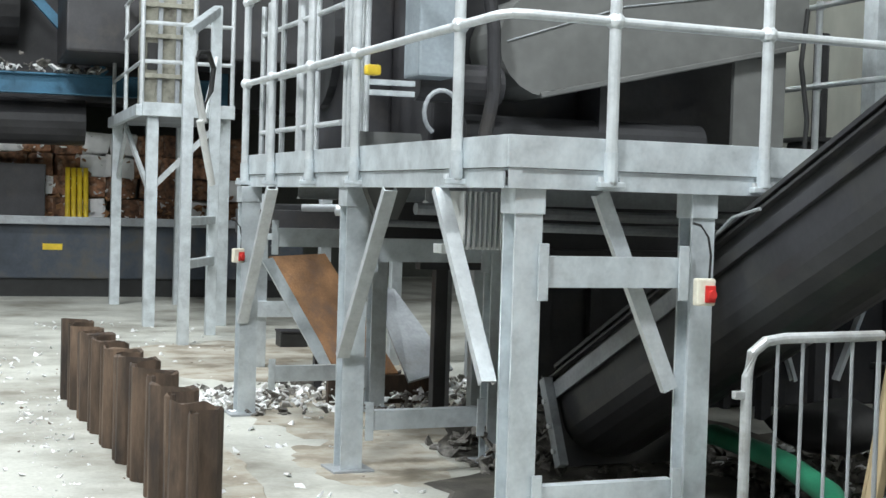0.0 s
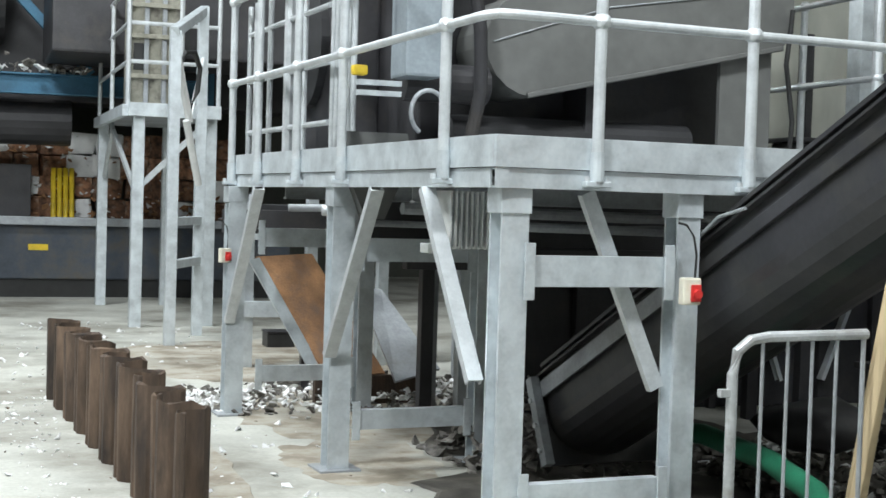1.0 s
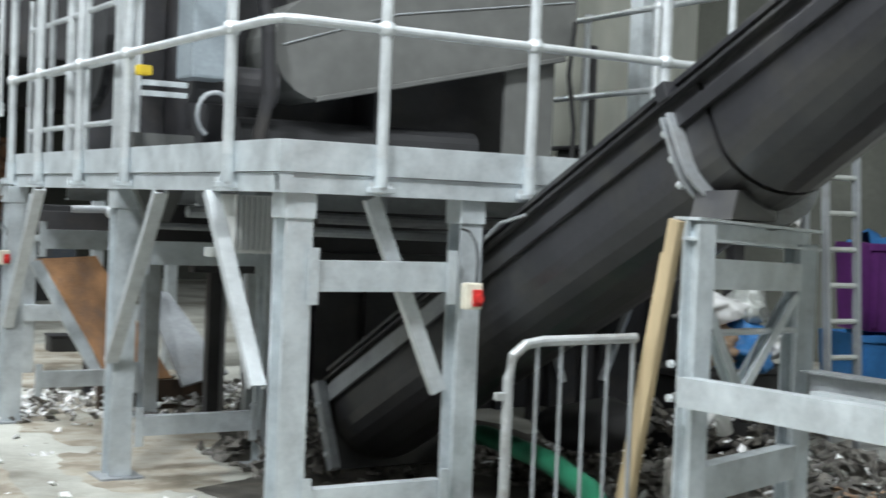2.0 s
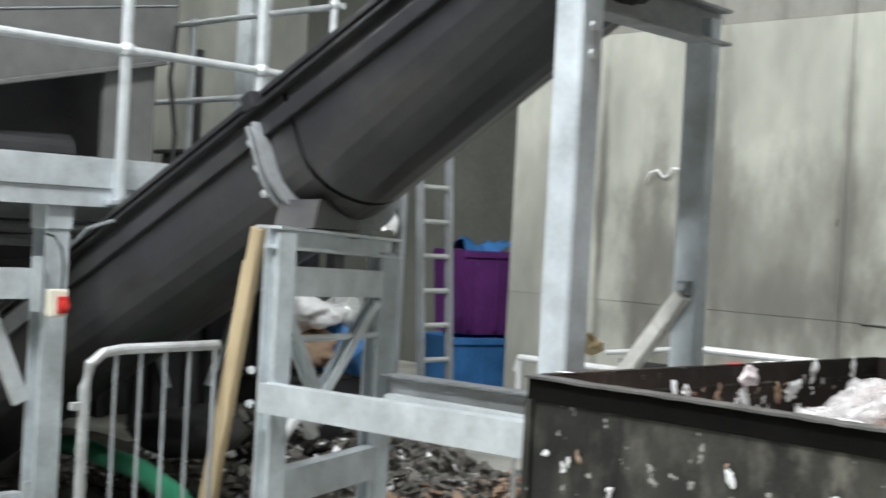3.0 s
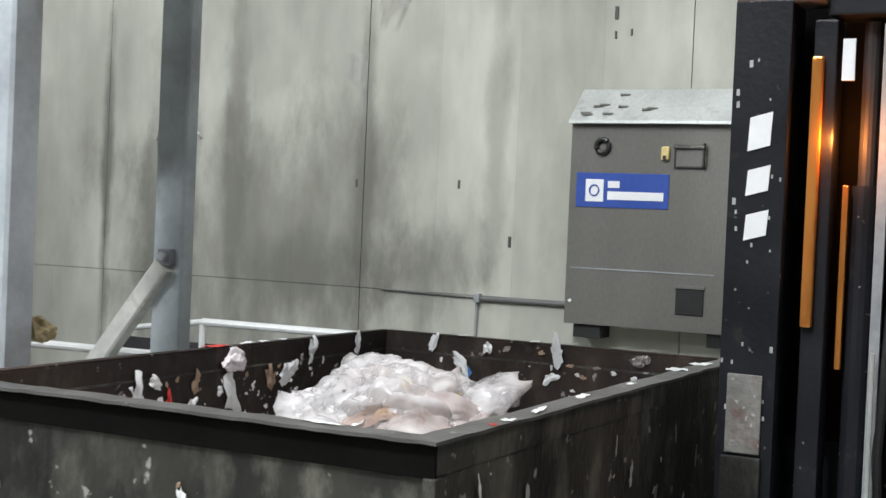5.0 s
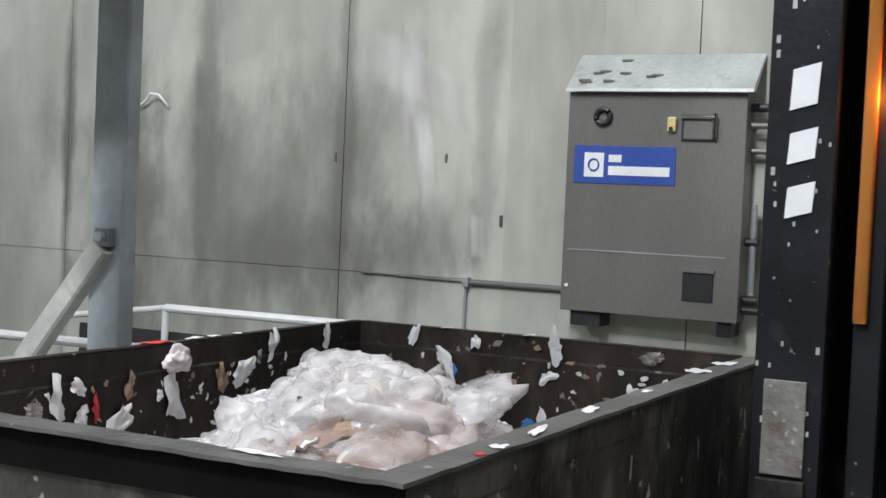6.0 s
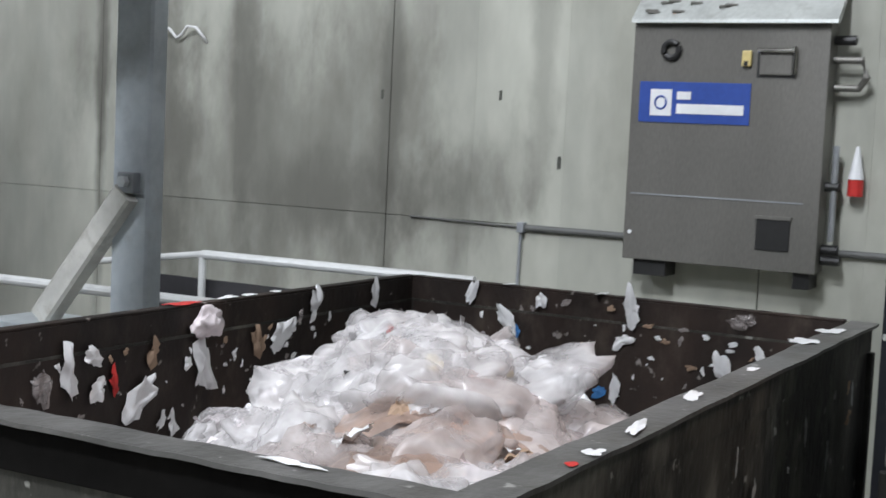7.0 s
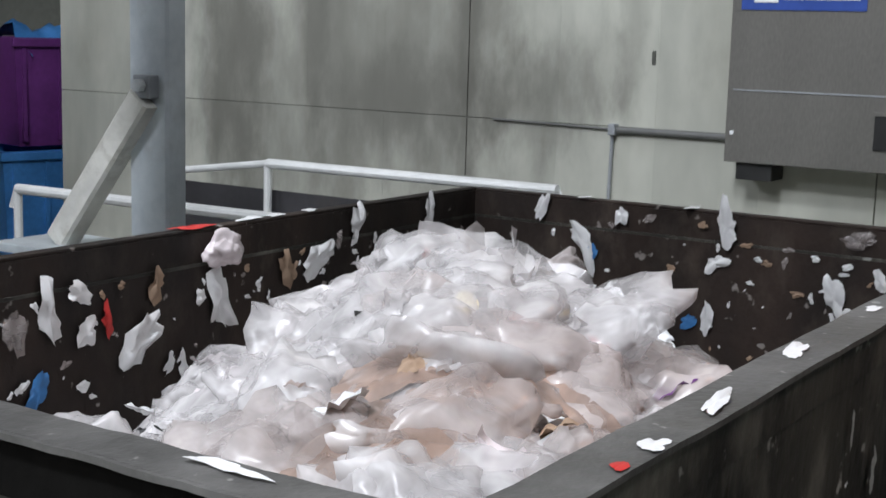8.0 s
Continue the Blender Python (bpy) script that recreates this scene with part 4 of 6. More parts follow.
def stuck_scraps():
    rnd = random.Random(11)
    far = [(3.15, 0.98, 0.066, 0.5, 5, 90), (3.21, 1.00, 0.086, 0.4, 0, 100), (3.27, 1.02, 0.047, 0.6, 0, 150), (3.28, 0.96, 0.044, 0.8, 0, 60), (3.32, 0.97, 0.062, 0.3, 1, 95), (3.39, 0.93, 0.097, 0.5, 0, 50), (3.56, 0.97, 0.113, 0.4, 0, 100), (3.66, 0.98, 0.020, 0.6, 0, 70), (3.73, 1.00, 0.059, 0.5, 3, 110), (3.81, 1.00, 0.072, 0.6, 0, 40), (3.72, 0.92, 0.016, 0.8, 0, 0), (3.93, 1.05, 0.074, 0.4, 0, 80), (4.17, 1.06, 0.058, 0.45, 0, 90), (3.27, 0.88, 0.026, 0.6, 0, 0), (3.19, 0.89, 0.053, 0.5, 4, 60), (3.52, 0.98, 0.025, 0.8, 0, 20), (3.42, 1.01, 0.053, 0.6, 2, 80), (3.48, 0.87, 0.047, 0.45, 0, 100), (3.75, 0.99, 0.039, 0.5, 3, 60), (3.85, 1.01, 0.040, 0.6, 0, 50), (3.63, 1.01, 0.015, 0.8, 2, 0), (3.35, 1.02, 0.014, 0.8, 2, 0), (3.99, 1.02, 0.020, 0.6, 0, 90), (3.88, 1.03, 0.031, 0.5, 5, 70), (3.16, 0.90, 0.029, 0.6, 0, 30), (3.24, 0.92, 0.018, 0.7, 5, 0), (3.45, 0.88, 0.042, 0.4, 0, 60), (3.62, 1.00, 0.013, 0.6, 5, 0)]
    back = [(1.94, 1.06, 0.053, 0.45, 0, 70), (1.84, 1.00, 0.091, 0.4, 0, 125), (1.76, 1.06, 0.041, 0.5, 0, 90), (1.54, 1.06, 0.077, 0.6, 0, 110), (1.56, 0.99, 0.045, 0.7, 0, 30), (1.33, 0.95, 0.081, 0.4, 0, 110), (1.50, 1.03, 0.020, 0.7, 3, 0), (1.70, 1.06, 0.028, 0.6, 5, 30), (1.61, 0.87, 0.038, 0.7, 4, 40), (1.57, 0.88, 0.053, 0.45, 0, 90), (1.70, 0.91, 0.077, 0.5, 5, 20), (1.25, 0.99, 0.041, 0.5, 0, 110), (1.29, 1.06, 0.063, 0.4, 5, 0), (1.37, 1.02, 0.017, 0.7, 0, 0), (1.59, 1.06, 0.020, 0.7, 3, 0), (1.46, 1.00, 0.017, 0.6, 3, 0), (1.42, 1.03, 0.022, 0.5, 5, 0), (1.49, 0.96, 0.015, 0.6, 0, 0), (1.65, 0.97, 0.018, 0.7, 2, 0), (1.40, 0.95, 0.022, 0.6, 3, 0), (1.31, 1.01, 0.019, 0.6, 0, 0), (1.78, 1.04, 0.018, 0.7, 5, 0), (1.82, 0.98, 0.031, 0.6, 4, 100)]
    for x, z, s, ratio, c, turn in far:
        scrap("torn " + WORDS[c] + " plastic scrap stuck to rusty steel", s * 1.18, rnd.random() * 1e4, TONES[c], pose(x, BY1 - 0.014, z, 90, 0, 0) @ pose(0, 0, 0, 0, 0, turn), ratio)
    for y, z, s, ratio, c, turn in back:
        scrap("torn " + WORDS[c] + " plastic scrap stuck to rusty steel", s * 1.18, rnd.random() * 1e4, TONES[c], pose(BX1 - 0.014, y, z, 90, 0, -90) @ pose(0, 0, 0, 0, 0, turn), ratio)
    for i in range(130):     # fine flecks over the inner faces
        s, c = rnd.uniform(0.006, 0.024), rnd.choice((0, 0, 0, 0, 5, 5, 2))
        if i % 2:
            m = pose(rnd.uniform(3.0, BX1 - 0.05), BY1 - 0.012, rnd.uniform(0.80, 1.02), 90, 0, 0)
        else:
            m = pose(BX1 - 0.012, rnd.uniform(1.12, 2.05), rnd.uniform(0.78, 1.02), 90, 0, -90)
        scrap("tiny " + WORDS[c] + " fleck stuck to rusty steel", s, rnd.random() * 1e4, TONES[c], m @ pose(0, 0, 0, 0, 0, rnd.uniform(0, 180)))
    rim = [(2.768, BY1 + 0.005, .05, 0, .8), (3.525, BY1 + .005, .10, 1, .4), (3.66, BY1 + .008, .07, 0, .5), (3.73, BY1 + .008, .05, 0, .5), (3.82, BY1 + .008, .04, 0, .5), (4.147, BY0 + .03, .09, 0, .6), (3.969, BY0 + .04, .10, 0, .6),
           (3.062, BY0 + .006, .10, 0, .22), (3.312, BY0 + .02, .09, 0, .3), (2.908, BY0 - .004, .045, 0, .6), (2.842, BY0 - .006, .03, 1, .4), (2.660, 1.26, .09, 0, .22), (3.6, BY0 + .02, .04, 0, .5), (BX1 + .005, 1.62, .06, 0, .4), (BX1 + .005, 1.85, .05, 0, .4)]
    for x, y, s, c, ratio in rim:
        scrap(WORDS[c] + " scrap of plastic lying on the bin rim", s, rnd.random() * 1e4, TONES[c], pose(x, y, BZ + 0.002, 0, 0, rnd.uniform(-15, 15) + (90 if x < 2.7 else 0)), ratio, 0.035)
    bagm = part("draped_bag", bag(nb(), 0.037, 31, 0.5, 4), FILM_PALE, None, smooth=True)
    bagm.matrix_basis = pose(3.56, BY1 - 0.026, 1.05, 88, 0, 0) @ pose(0, 0, 0, 0, 0, 20)
    tagged(bagm, "white bag scrap draped over the bin rim", "plastic bag")
    for i in range(30):     # outer faces
        s = rnd.uniform(0.012, 0.045)
        if i % 2:
            m = pose(BX0 - 0.006, rnd.uniform(1.1, 2.05), rnd.uniform(0.72, 0.99), 90, 0, -90)
        else:
            m = pose(rnd.uniform(2.75, 4.25), BY0 - 0.006, rnd.uniform(0.72, 0.99), 90, 0, 0)
        scrap("pale scrap stuck to the outside of the bin", s, rnd.random() * 1e4, FILM_WHITE if i % 3 else CARD, m @ pose(0, 0, 0, 0, 0, rnd.uniform(20, 130)))


stuck_scraps()


def paint_runs():
    rnd = random.Random(71)
    for x, z, s in ((2.80, 0.90, 0.13), (2.82, 0.80, 0.12), (2.80, 0.985, 0.05), (2.76, 0.93, 0.05), (3.05, 0.82, 0.10), (3.0, 0.93, 0.07), (3.3, 0.86, 0.08), (3.18, 0.80, 0.06),
                    (3.55, 0.90, 0.07), (3.85, 0.95, 0.06), (3.72, 0.82, 0.08), (4.02, 0.88, 0.06), (4.2, 0.97, 0.05), (3.45, 0.97, 0.05)):
        ob = part("dried_run", shred(nb(), s, rnd.random() * 1e4, 0.22, 0.05), FILM_WHITE if x < 2.9 else LID, None, smooth=True)
        ob.matrix_basis = pose(x, BY0 - 0.007, z, 90, 0, 0) @ pose(0, 0, 0, 0, 0, 90 + rnd.uniform(-12, 12))
        tagged(ob, "pale dried run down the outside of the bin", "stuck scrap", "scraps stuck to the bin")


paint_runs()


HX, HY, HL, HS, HA = 3.28, 1.46, 0.74, 0.42, math.radians(25)


def heap_at(r, a):
    """A spot on the heap: r from 0 in the middle to 1 at its foot."""
    u, v = HL * r * math.cos(a), HS * r * math.sin(a)
    return HX + u * math.cos(HA) - v * math.sin(HA), HY + u * math.sin(HA) + v * math.cos(HA)


def heap_r(x, y):
    dx, dy = x - HX, y - HY
    u, v = dx * math.cos(HA) + dy * math.sin(HA), dy * math.cos(HA) - dx * math.sin(HA)
    return math.hypot(u / HL, v / HS)


def heap_z(x, y):
    d = min(heap_r(x, y), 1.8)
    top = 0.065 * math.exp(-((x - 3.48) ** 2 + (y - 1.56) ** 2) / 0.035)
    corner = 0.10 * math.exp(-((x - 2.76) ** 2 + (y - 1.12) ** 2) / 0.07)
    return 1.030 + top + corner - 0.03 * d - 0.155 * d * d + 0.03 * noise.noise(Vector((x * 4, y * 4, 3.3)))


def drape(bm, cx, cy, r, seed):
    """A torn sheet of film lying over the heap in long sharp folds."""
    rnd = random.Random(seed)
    off = Vector((rnd.uniform(-50, 50), rnd.uniform(-50, 50), rnd.uniform(-50, 50)))
    a0, st = rnd.uniform(0, math.tau), rnd.uniform(0.8, 1.3)
    z0 = heap_z(cx, cy)
    k, rings = 40, 11
    centre, last = None, None
    for i in range(rings + 1):
        row = []
        for j in range(k if i else 1):
            a = j * math.tau / k
            d = Vector((math.cos(a), math.sin(a), 0))
            rr = r * i / rings * (1 + 0.6 * noise.noise(d * 1.2 + off) + 0.10 * noise.noise(d * 3 + off) * i / rings)
            x, y = d.x * rr * st, d.y * rr / st
            u, v = x * math.cos(a0) + y * math.sin(a0), y * math.cos(a0) - x * math.sin(a0)
            w = Vector((u / r * 0.9, v / r * 2.3, 0)) + off
            fold = 0.42 - abs(noise.noise(w)) + 0.40 * (0.4 - abs(noise.noise(w * 1.9))) + 0.05 * noise.noise(w * 4.3)
            z = heap_z(cx + x, cy + y) - z0 + 0.34 * r * fold + 0.10 * r * noise.noise(w * 0.5)
            z -= 0.10 * r * (i / rings) ** 3
            row.append(bm.verts.new((x, y, z)))
        if i == 1:
            for j in range(k):
                bm.faces.new((last[0], row[j], row[(j + 1) % k]))
        elif i > 1:
            for j in range(k):
                bm.faces.new((last[j], row[j], row[(j + 1) % k], last[(j + 1) % k]))
        last = row
    return bm


def heap():
    b = nb()
    n, k = 88, 60
    vs = [[b.verts.new((BX0 + 0.06 + (BX1 - BX0 - 0.12) * i / (n - 1), BY0 + 0.06 + (BY1 - BY0 - 0.12) * j / (k - 1), 0)) for j in range(k)] for i in range(n)]
    for row in vs:
        for v in row:
            p = v.co.copy()
            v.co.z = heap_z(p.x, p.y) - 0.03 + 0.06 * (abs(noise.noise(p * 6)) - 0.2) + 0.03 * (abs(noise.noise(p * 14)) - 0.2)
    for i in range(n - 1):
        for j in range(k - 1):
            b.faces.new((vs[i][j], vs[i + 1][j], vs[i + 1][j + 1], vs[i][j + 1]))
    edge = [vs[i][0] for i in range(n)] + [vs[n - 1][j] for j in range(1, k)] + [vs[i][k - 1] for i in range(n - 2, -1, -1)] + [vs[0][j] for j in range(k - 2, 0, -1)]
    low = [b.verts.new((v.co.x, v.co.y, 0.3)) for v in edge]
    for i in range(len(edge)):
        b.faces.new((edge[i], low[i], low[(i + 1) % len(edge)], edge[(i + 1) % len(edge)]))
    b.faces.new(low)
    ob = part("waste_heap", b, HEAP_CORE, None, smooth=True)
    return tagged(ob, "heap of crumpled clear and pinkish plastic film", "waste heap", kind="stuff")


HEAP = heap()
RISE = ((0.0, -0.13), (2.5, -0.11), (4.5, -0.075), (6.0, -0.045), (7.0, -0.02), (8.0, 0.0))
LOCK_CARD = mat("pale_yellow_card", (0.68, 0.56, 0.33), 0.6, 0, 0.2, 9, 50, 0.1)
FILMS = []      # (object, resting pose, arrival time or None)


def films():
    rnd = random.Random(5)
    words = {FILM: "clear", FILM_PINK: "pinkish", FILM_BROWN: "brownish", FILM_WHITE: "white"}

    def tint(x, y):
        if (x - 3.02) ** 2 / 0.07 + (y - 1.28) ** 2 / 0.03 < 1:
            return rnd.choice((FILM_PINK, FILM_PINK, FILM_BROWN, FILM))
        return FILM_PINK if rnd.random() < 0.10 else FILM

    def inside(x, y, s):
        return min(max(x, BX0 + 0.03 + s), 3.64), min(max(y, BY0 + 0.03 + s), BY1 - 0.03 - s)

    for i in range(62):
        s = rnd.uniform(0.13, 0.22) if i < 30 else rnd.uniform(0.08, 0.14)
        x, y = inside(*heap_at(rnd.random() ** 0.6 * 0.92, rnd.uniform(0, math.tau)), s * 0.8)
        mt = tint(x, y) if i < 46 else FILM
        ob = part("film_sheet", drape(nb(), x, y, s, rnd.random() * 1e4), mt, None, smooth=True)
        tagged(ob, "folded " + words[mt] + " plastic sheet draped over the heap", "plastic film", "film on the heap")
        FILMS.append((ob, pose(x, y, heap_z(x, y) + rnd.uniform(0.0, 0.03)), None if i < 46 else 3.4 + (i - 46) * 0.27))
    for i in range(74):
        s = rnd.uniform(0.07, 0.12) if i < 44 else rnd.uniform(0.04, 0.075)
        x, y = inside(*heap_at(rnd.random() ** 0.65 * 0.95, rnd.uniform(0, math.tau)), s)
        mt = tint(x, y) if i < 62 else FILM
        mt = FILM_PINK if mt is FILM_BROWN else mt
        ob = part("film_bag", bag(nb(), s, rnd.random() * 1e4, rnd.uniform(0.45, 0.8), 4), mt, None, smooth=True)
        tagged(ob, "crumpled " + words[mt] + " plastic bag lying on the heap", "plastic film", "film on the heap")
        FILMS.append((ob, pose(x, y, heap_z(x, y) + 0.005, rnd.uniform(-40, 40), rnd.uniform(-40, 40), rnd.uniform(0, 360)), None if i < 62 else 3.6 + (i - 62) * 0.34))
    for x, y, s in ((2.78, 1.50, 0.085), (2.76, 1.32, 0.08), (2.80, 1.18, 0.09), (2.95, 1.14, 0.085), (3.2, 1.14, 0.08), (3.42, 1.15, 0.085), (2.76, 1.68, 0.07), (2.80, 1.78, 0.075), (2.92, 1.72, 0.08)):
        ob = part("film_bag", bag(nb(), s, rnd.random() * 1e4, 0.7, 4), FILM, None, smooth=True)
        tagged(ob, "clear plastic bag pressed against the bin wall", "plastic film", "film on the heap")
        FILMS.append((ob, pose(x, y, max(heap_z(x, y) + 0.01, 0.93), rnd.uniform(-30, 30), rnd.uniform(-30, 30), rnd.uniform(0, 360)), None))
    for i in range(24):
        a, r = rnd.uniform(0, math.tau), math.sqrt(rnd.random())
        x, y = (3.58 + 0.16 * r * math.cos(a), 1.66 + 0.13 * r * math.sin(a)) if i % 2 else heap_at(0.8 * r, a)
        s = rnd.uniform(0.06, 0.13)
        x, y = inside(x, y, s * 0.6)
        ob = part("film_tuft", crumple(nb(), s, s * rnd.uniform(0.5, 0.9), rnd.random() * 1e4, s * 0.20, 16, 1.0), FILM, None, smooth=True)
        tagged(ob, "tuft of clear plastic film standing on the heap", "plastic film", "film on the heap")
        FILMS.append((ob, pose(x, y, heap_z(x, y) + 0.03, rnd.uniform(30, 80), rnd.uniform(-45, 45), rnd.uniform(0, 360)), None if i < 11 else (4.58, 4.66, 5.85, 5.95, 6.58, 6.62, 6.66, 6.70, 7.66, 7.70, 7.74, 7.78, 7.82)[i % 13] + 0.02 * (i // 13)))
    bits = ((3.05, 1.36, .06, CARD), (3.1, 1.3, .07, FILM_BROWN), (3.34, 1.29, .05, REDP), (3.26, 1.35, .045, REDP), (3.40, 1.29, .055, FILM_WHITE), (3.36, 1.215, .08, PURPLE), (3.40, 1.40, .03, FILM_WHITE),
            (3.26, 1.50, .02, BLACK), (3.17, 1.52, .025, BLACK), (3.3, 1.66, .02, BLACK), (3.62, 1.30, .07, FILM_WHITE), (2.98, 1.45, .05, FILM_BROWN), (2.90, 1.34, .09, FILM_WHITE), (3.66, 1.22, .06, FILM_WHITE), (3.0, 1.70, .02, BLACK),
            (3.52, 1.66, .04, REDP), (3.50, 1.64, .06, FILM_WHITE), (3.48, 1.60, .05, FILM_WHITE), (2.86, 1.52, .05, FILM_WHITE), (3.0, 1.17, .06, CARD), (3.14, 1.15, .05, FILM_WHITE), (3.36, 1.36, .03, YELLOW), (3.24, 1.42, .05, LOCK_CARD),
            (3.55, 1.36, .03, BLACK), (2.95, 1.62, .018, BLACK), (3.1, 1.8, .05, FILM_WHITE), (2.88, 1.76, .06, FILM_WHITE))
    for i, (x, y, s, mt) in enumerate(bits):
        ob = part("packaging_scrap", shred(nb(), s * 0.85, 77 + i, 0.7, 0.2), mt, None, smooth=True)
        tagged(ob, "small coloured packaging scrap on the film heap", "packaging scrap", "scraps on the heap")
        FILMS.append((ob, pose(x, y, heap_z(x, y) + 0.058, 15, -25, 50 * i), None))
    # torn bright pieces and pinkish sheets in the trodden middle
    for i in range(46):
        x, y = inside(*heap_at(rnd.random() ** 0.6 * 0.95, rnd.uniform(0, math.tau)), 0.06)
        s = rnd.uniform(0.035, 0.085)
        mt = (FILM_WHITE, FILM_PALE, FILM, FILM)[i % 4]
        ob = part("torn_film", crumple(nb(), s, s * rnd.uniform(0.5, 1.0), rnd.random() * 1e4, s * 0.30, 14, 0.9), mt, None, smooth=True)
        tagged(ob, "torn piece of pale plastic film on the heap", "plastic film", "film on the heap")
        FILMS.append((ob, pose(x, y, heap_z(x, y) + rnd.uniform(0.03, 0.055), rnd.uniform(-70, 70), rnd.uniform(-50, 50), rnd.uniform(0, 360)), None))
    for i, (x, y) in enumerate(((3.06, 1.38), (3.12, 1.32), (3.02, 1.27), (3.2, 1.40), (3.1, 1.24))):
        s = rnd.uniform(0.05, 0.085)
        mt = (FILM_BROWN, FILM_PINK)[i % 2]
        ob = part("film_sheet", drape(nb(), x, y, s, rnd.random() * 1e4), mt, None, smooth=True)
        tagged(ob, "crushed " + words[mt] + " plastic sheet on the heap", "plastic film", "film on the heap")
        FILMS.append((ob, pose(x, y, heap_z(x, y) + 0.045), None))
    # long strips that come down on end
    drops = [6.46 + 0.05 * i for i in range(12)] + [4.42 + 0.07 * i for i in range(6)] + [7.62, 7.7, 7.78, 7.86] + [3.6, 3.8, 5.0, 5.2, 5.45, 5.9, 6.0, 6.1]
    for i, when in enumerate(drops):
        s = rnd.uniform(0.07, 0.13)
        ob = part("film_strip", crumple(nb(), s, rnd.uniform(0.22, 0.34), rnd.random() * 1e4, s * 0.35, 12, 0.3), FILM, None, smooth=True)
        tagged(ob, "long strip of clear film dropping on the heap", "plastic film", "falling strips")
        x, y = 3.48 + rnd.uniform(-0.10, 0.10), 1.57 + rnd.uniform(-0.08, 0.08)
        FILMS.append((ob, pose(x, y, heap_z(x, y) - 0.10, 90 + rnd.uniform(-20, 20), rnd.uniform(-15, 15), rnd.uniform(0, 360)), when))
    # small flakes that drop without pause
    bursts = (3.55, 3.85, 4.4, 4.62, 4.78, 5.3, 5.75, 5.9, 6.12, 6.56, 6.62, 6.7, 7.1, 7.3, 7.62, 7.7, 7.74, 7.9)
    for i in range(170):
        s = rnd.uniform(0.02, 0.07) if i < 110 else rnd.uniform(0.05, 0.10)
        ob = part("film_flake", shred(nb(), s, rnd.random() * 1e4, 0.6, 0.35), FILM_WHITE if i % 3 and i < 110 else FILM, None, smooth=True)
        tagged(ob, "small flake of white plastic film dropping into the bin", "plastic flake", "falling flakes")
        x, y = 3.46 + rnd.uniform(-0.25, 0.25), 1.56 + rnd.uniform(-0.2, 0.2)
        FILMS.append((ob, pose(x, y, heap_z(x, y) + (0.03 if i % 9 == 0 else -0.03), rnd.uniform(-30, 30), rnd.uniform(-30, 30), rnd.uniform(0, 360)), (bursts[i % len(bursts)] + rnd.uniform(-0.12, 0.12)) if i % 5 and i < 110 else (2.3 + i * 0.052 if i < 110 else (6.42 + (i - 110) * 0.016 if i < 146 else 4.4 + (i - 146) * 0.025))))


films()


def rise(t):
    for (a, va), (b, vb) in zip(RISE, RISE[1:]):
        if t <= b:
            return va + (vb - va) * max(0, t - a) / (b - a)
    return 0.0


PLATE = mat("scratched_plate", (0.20, 0.195, 0.18), 0.55, 0.2, 0.3, 9, 60, 0.3, dirt=(0.16, 0.075, 0.065), dirt_amt=0.42, dirt_scale=14, fleck=(0.42, 0.41, 0.39), fleck_scale=60, fleck_at=0.64)


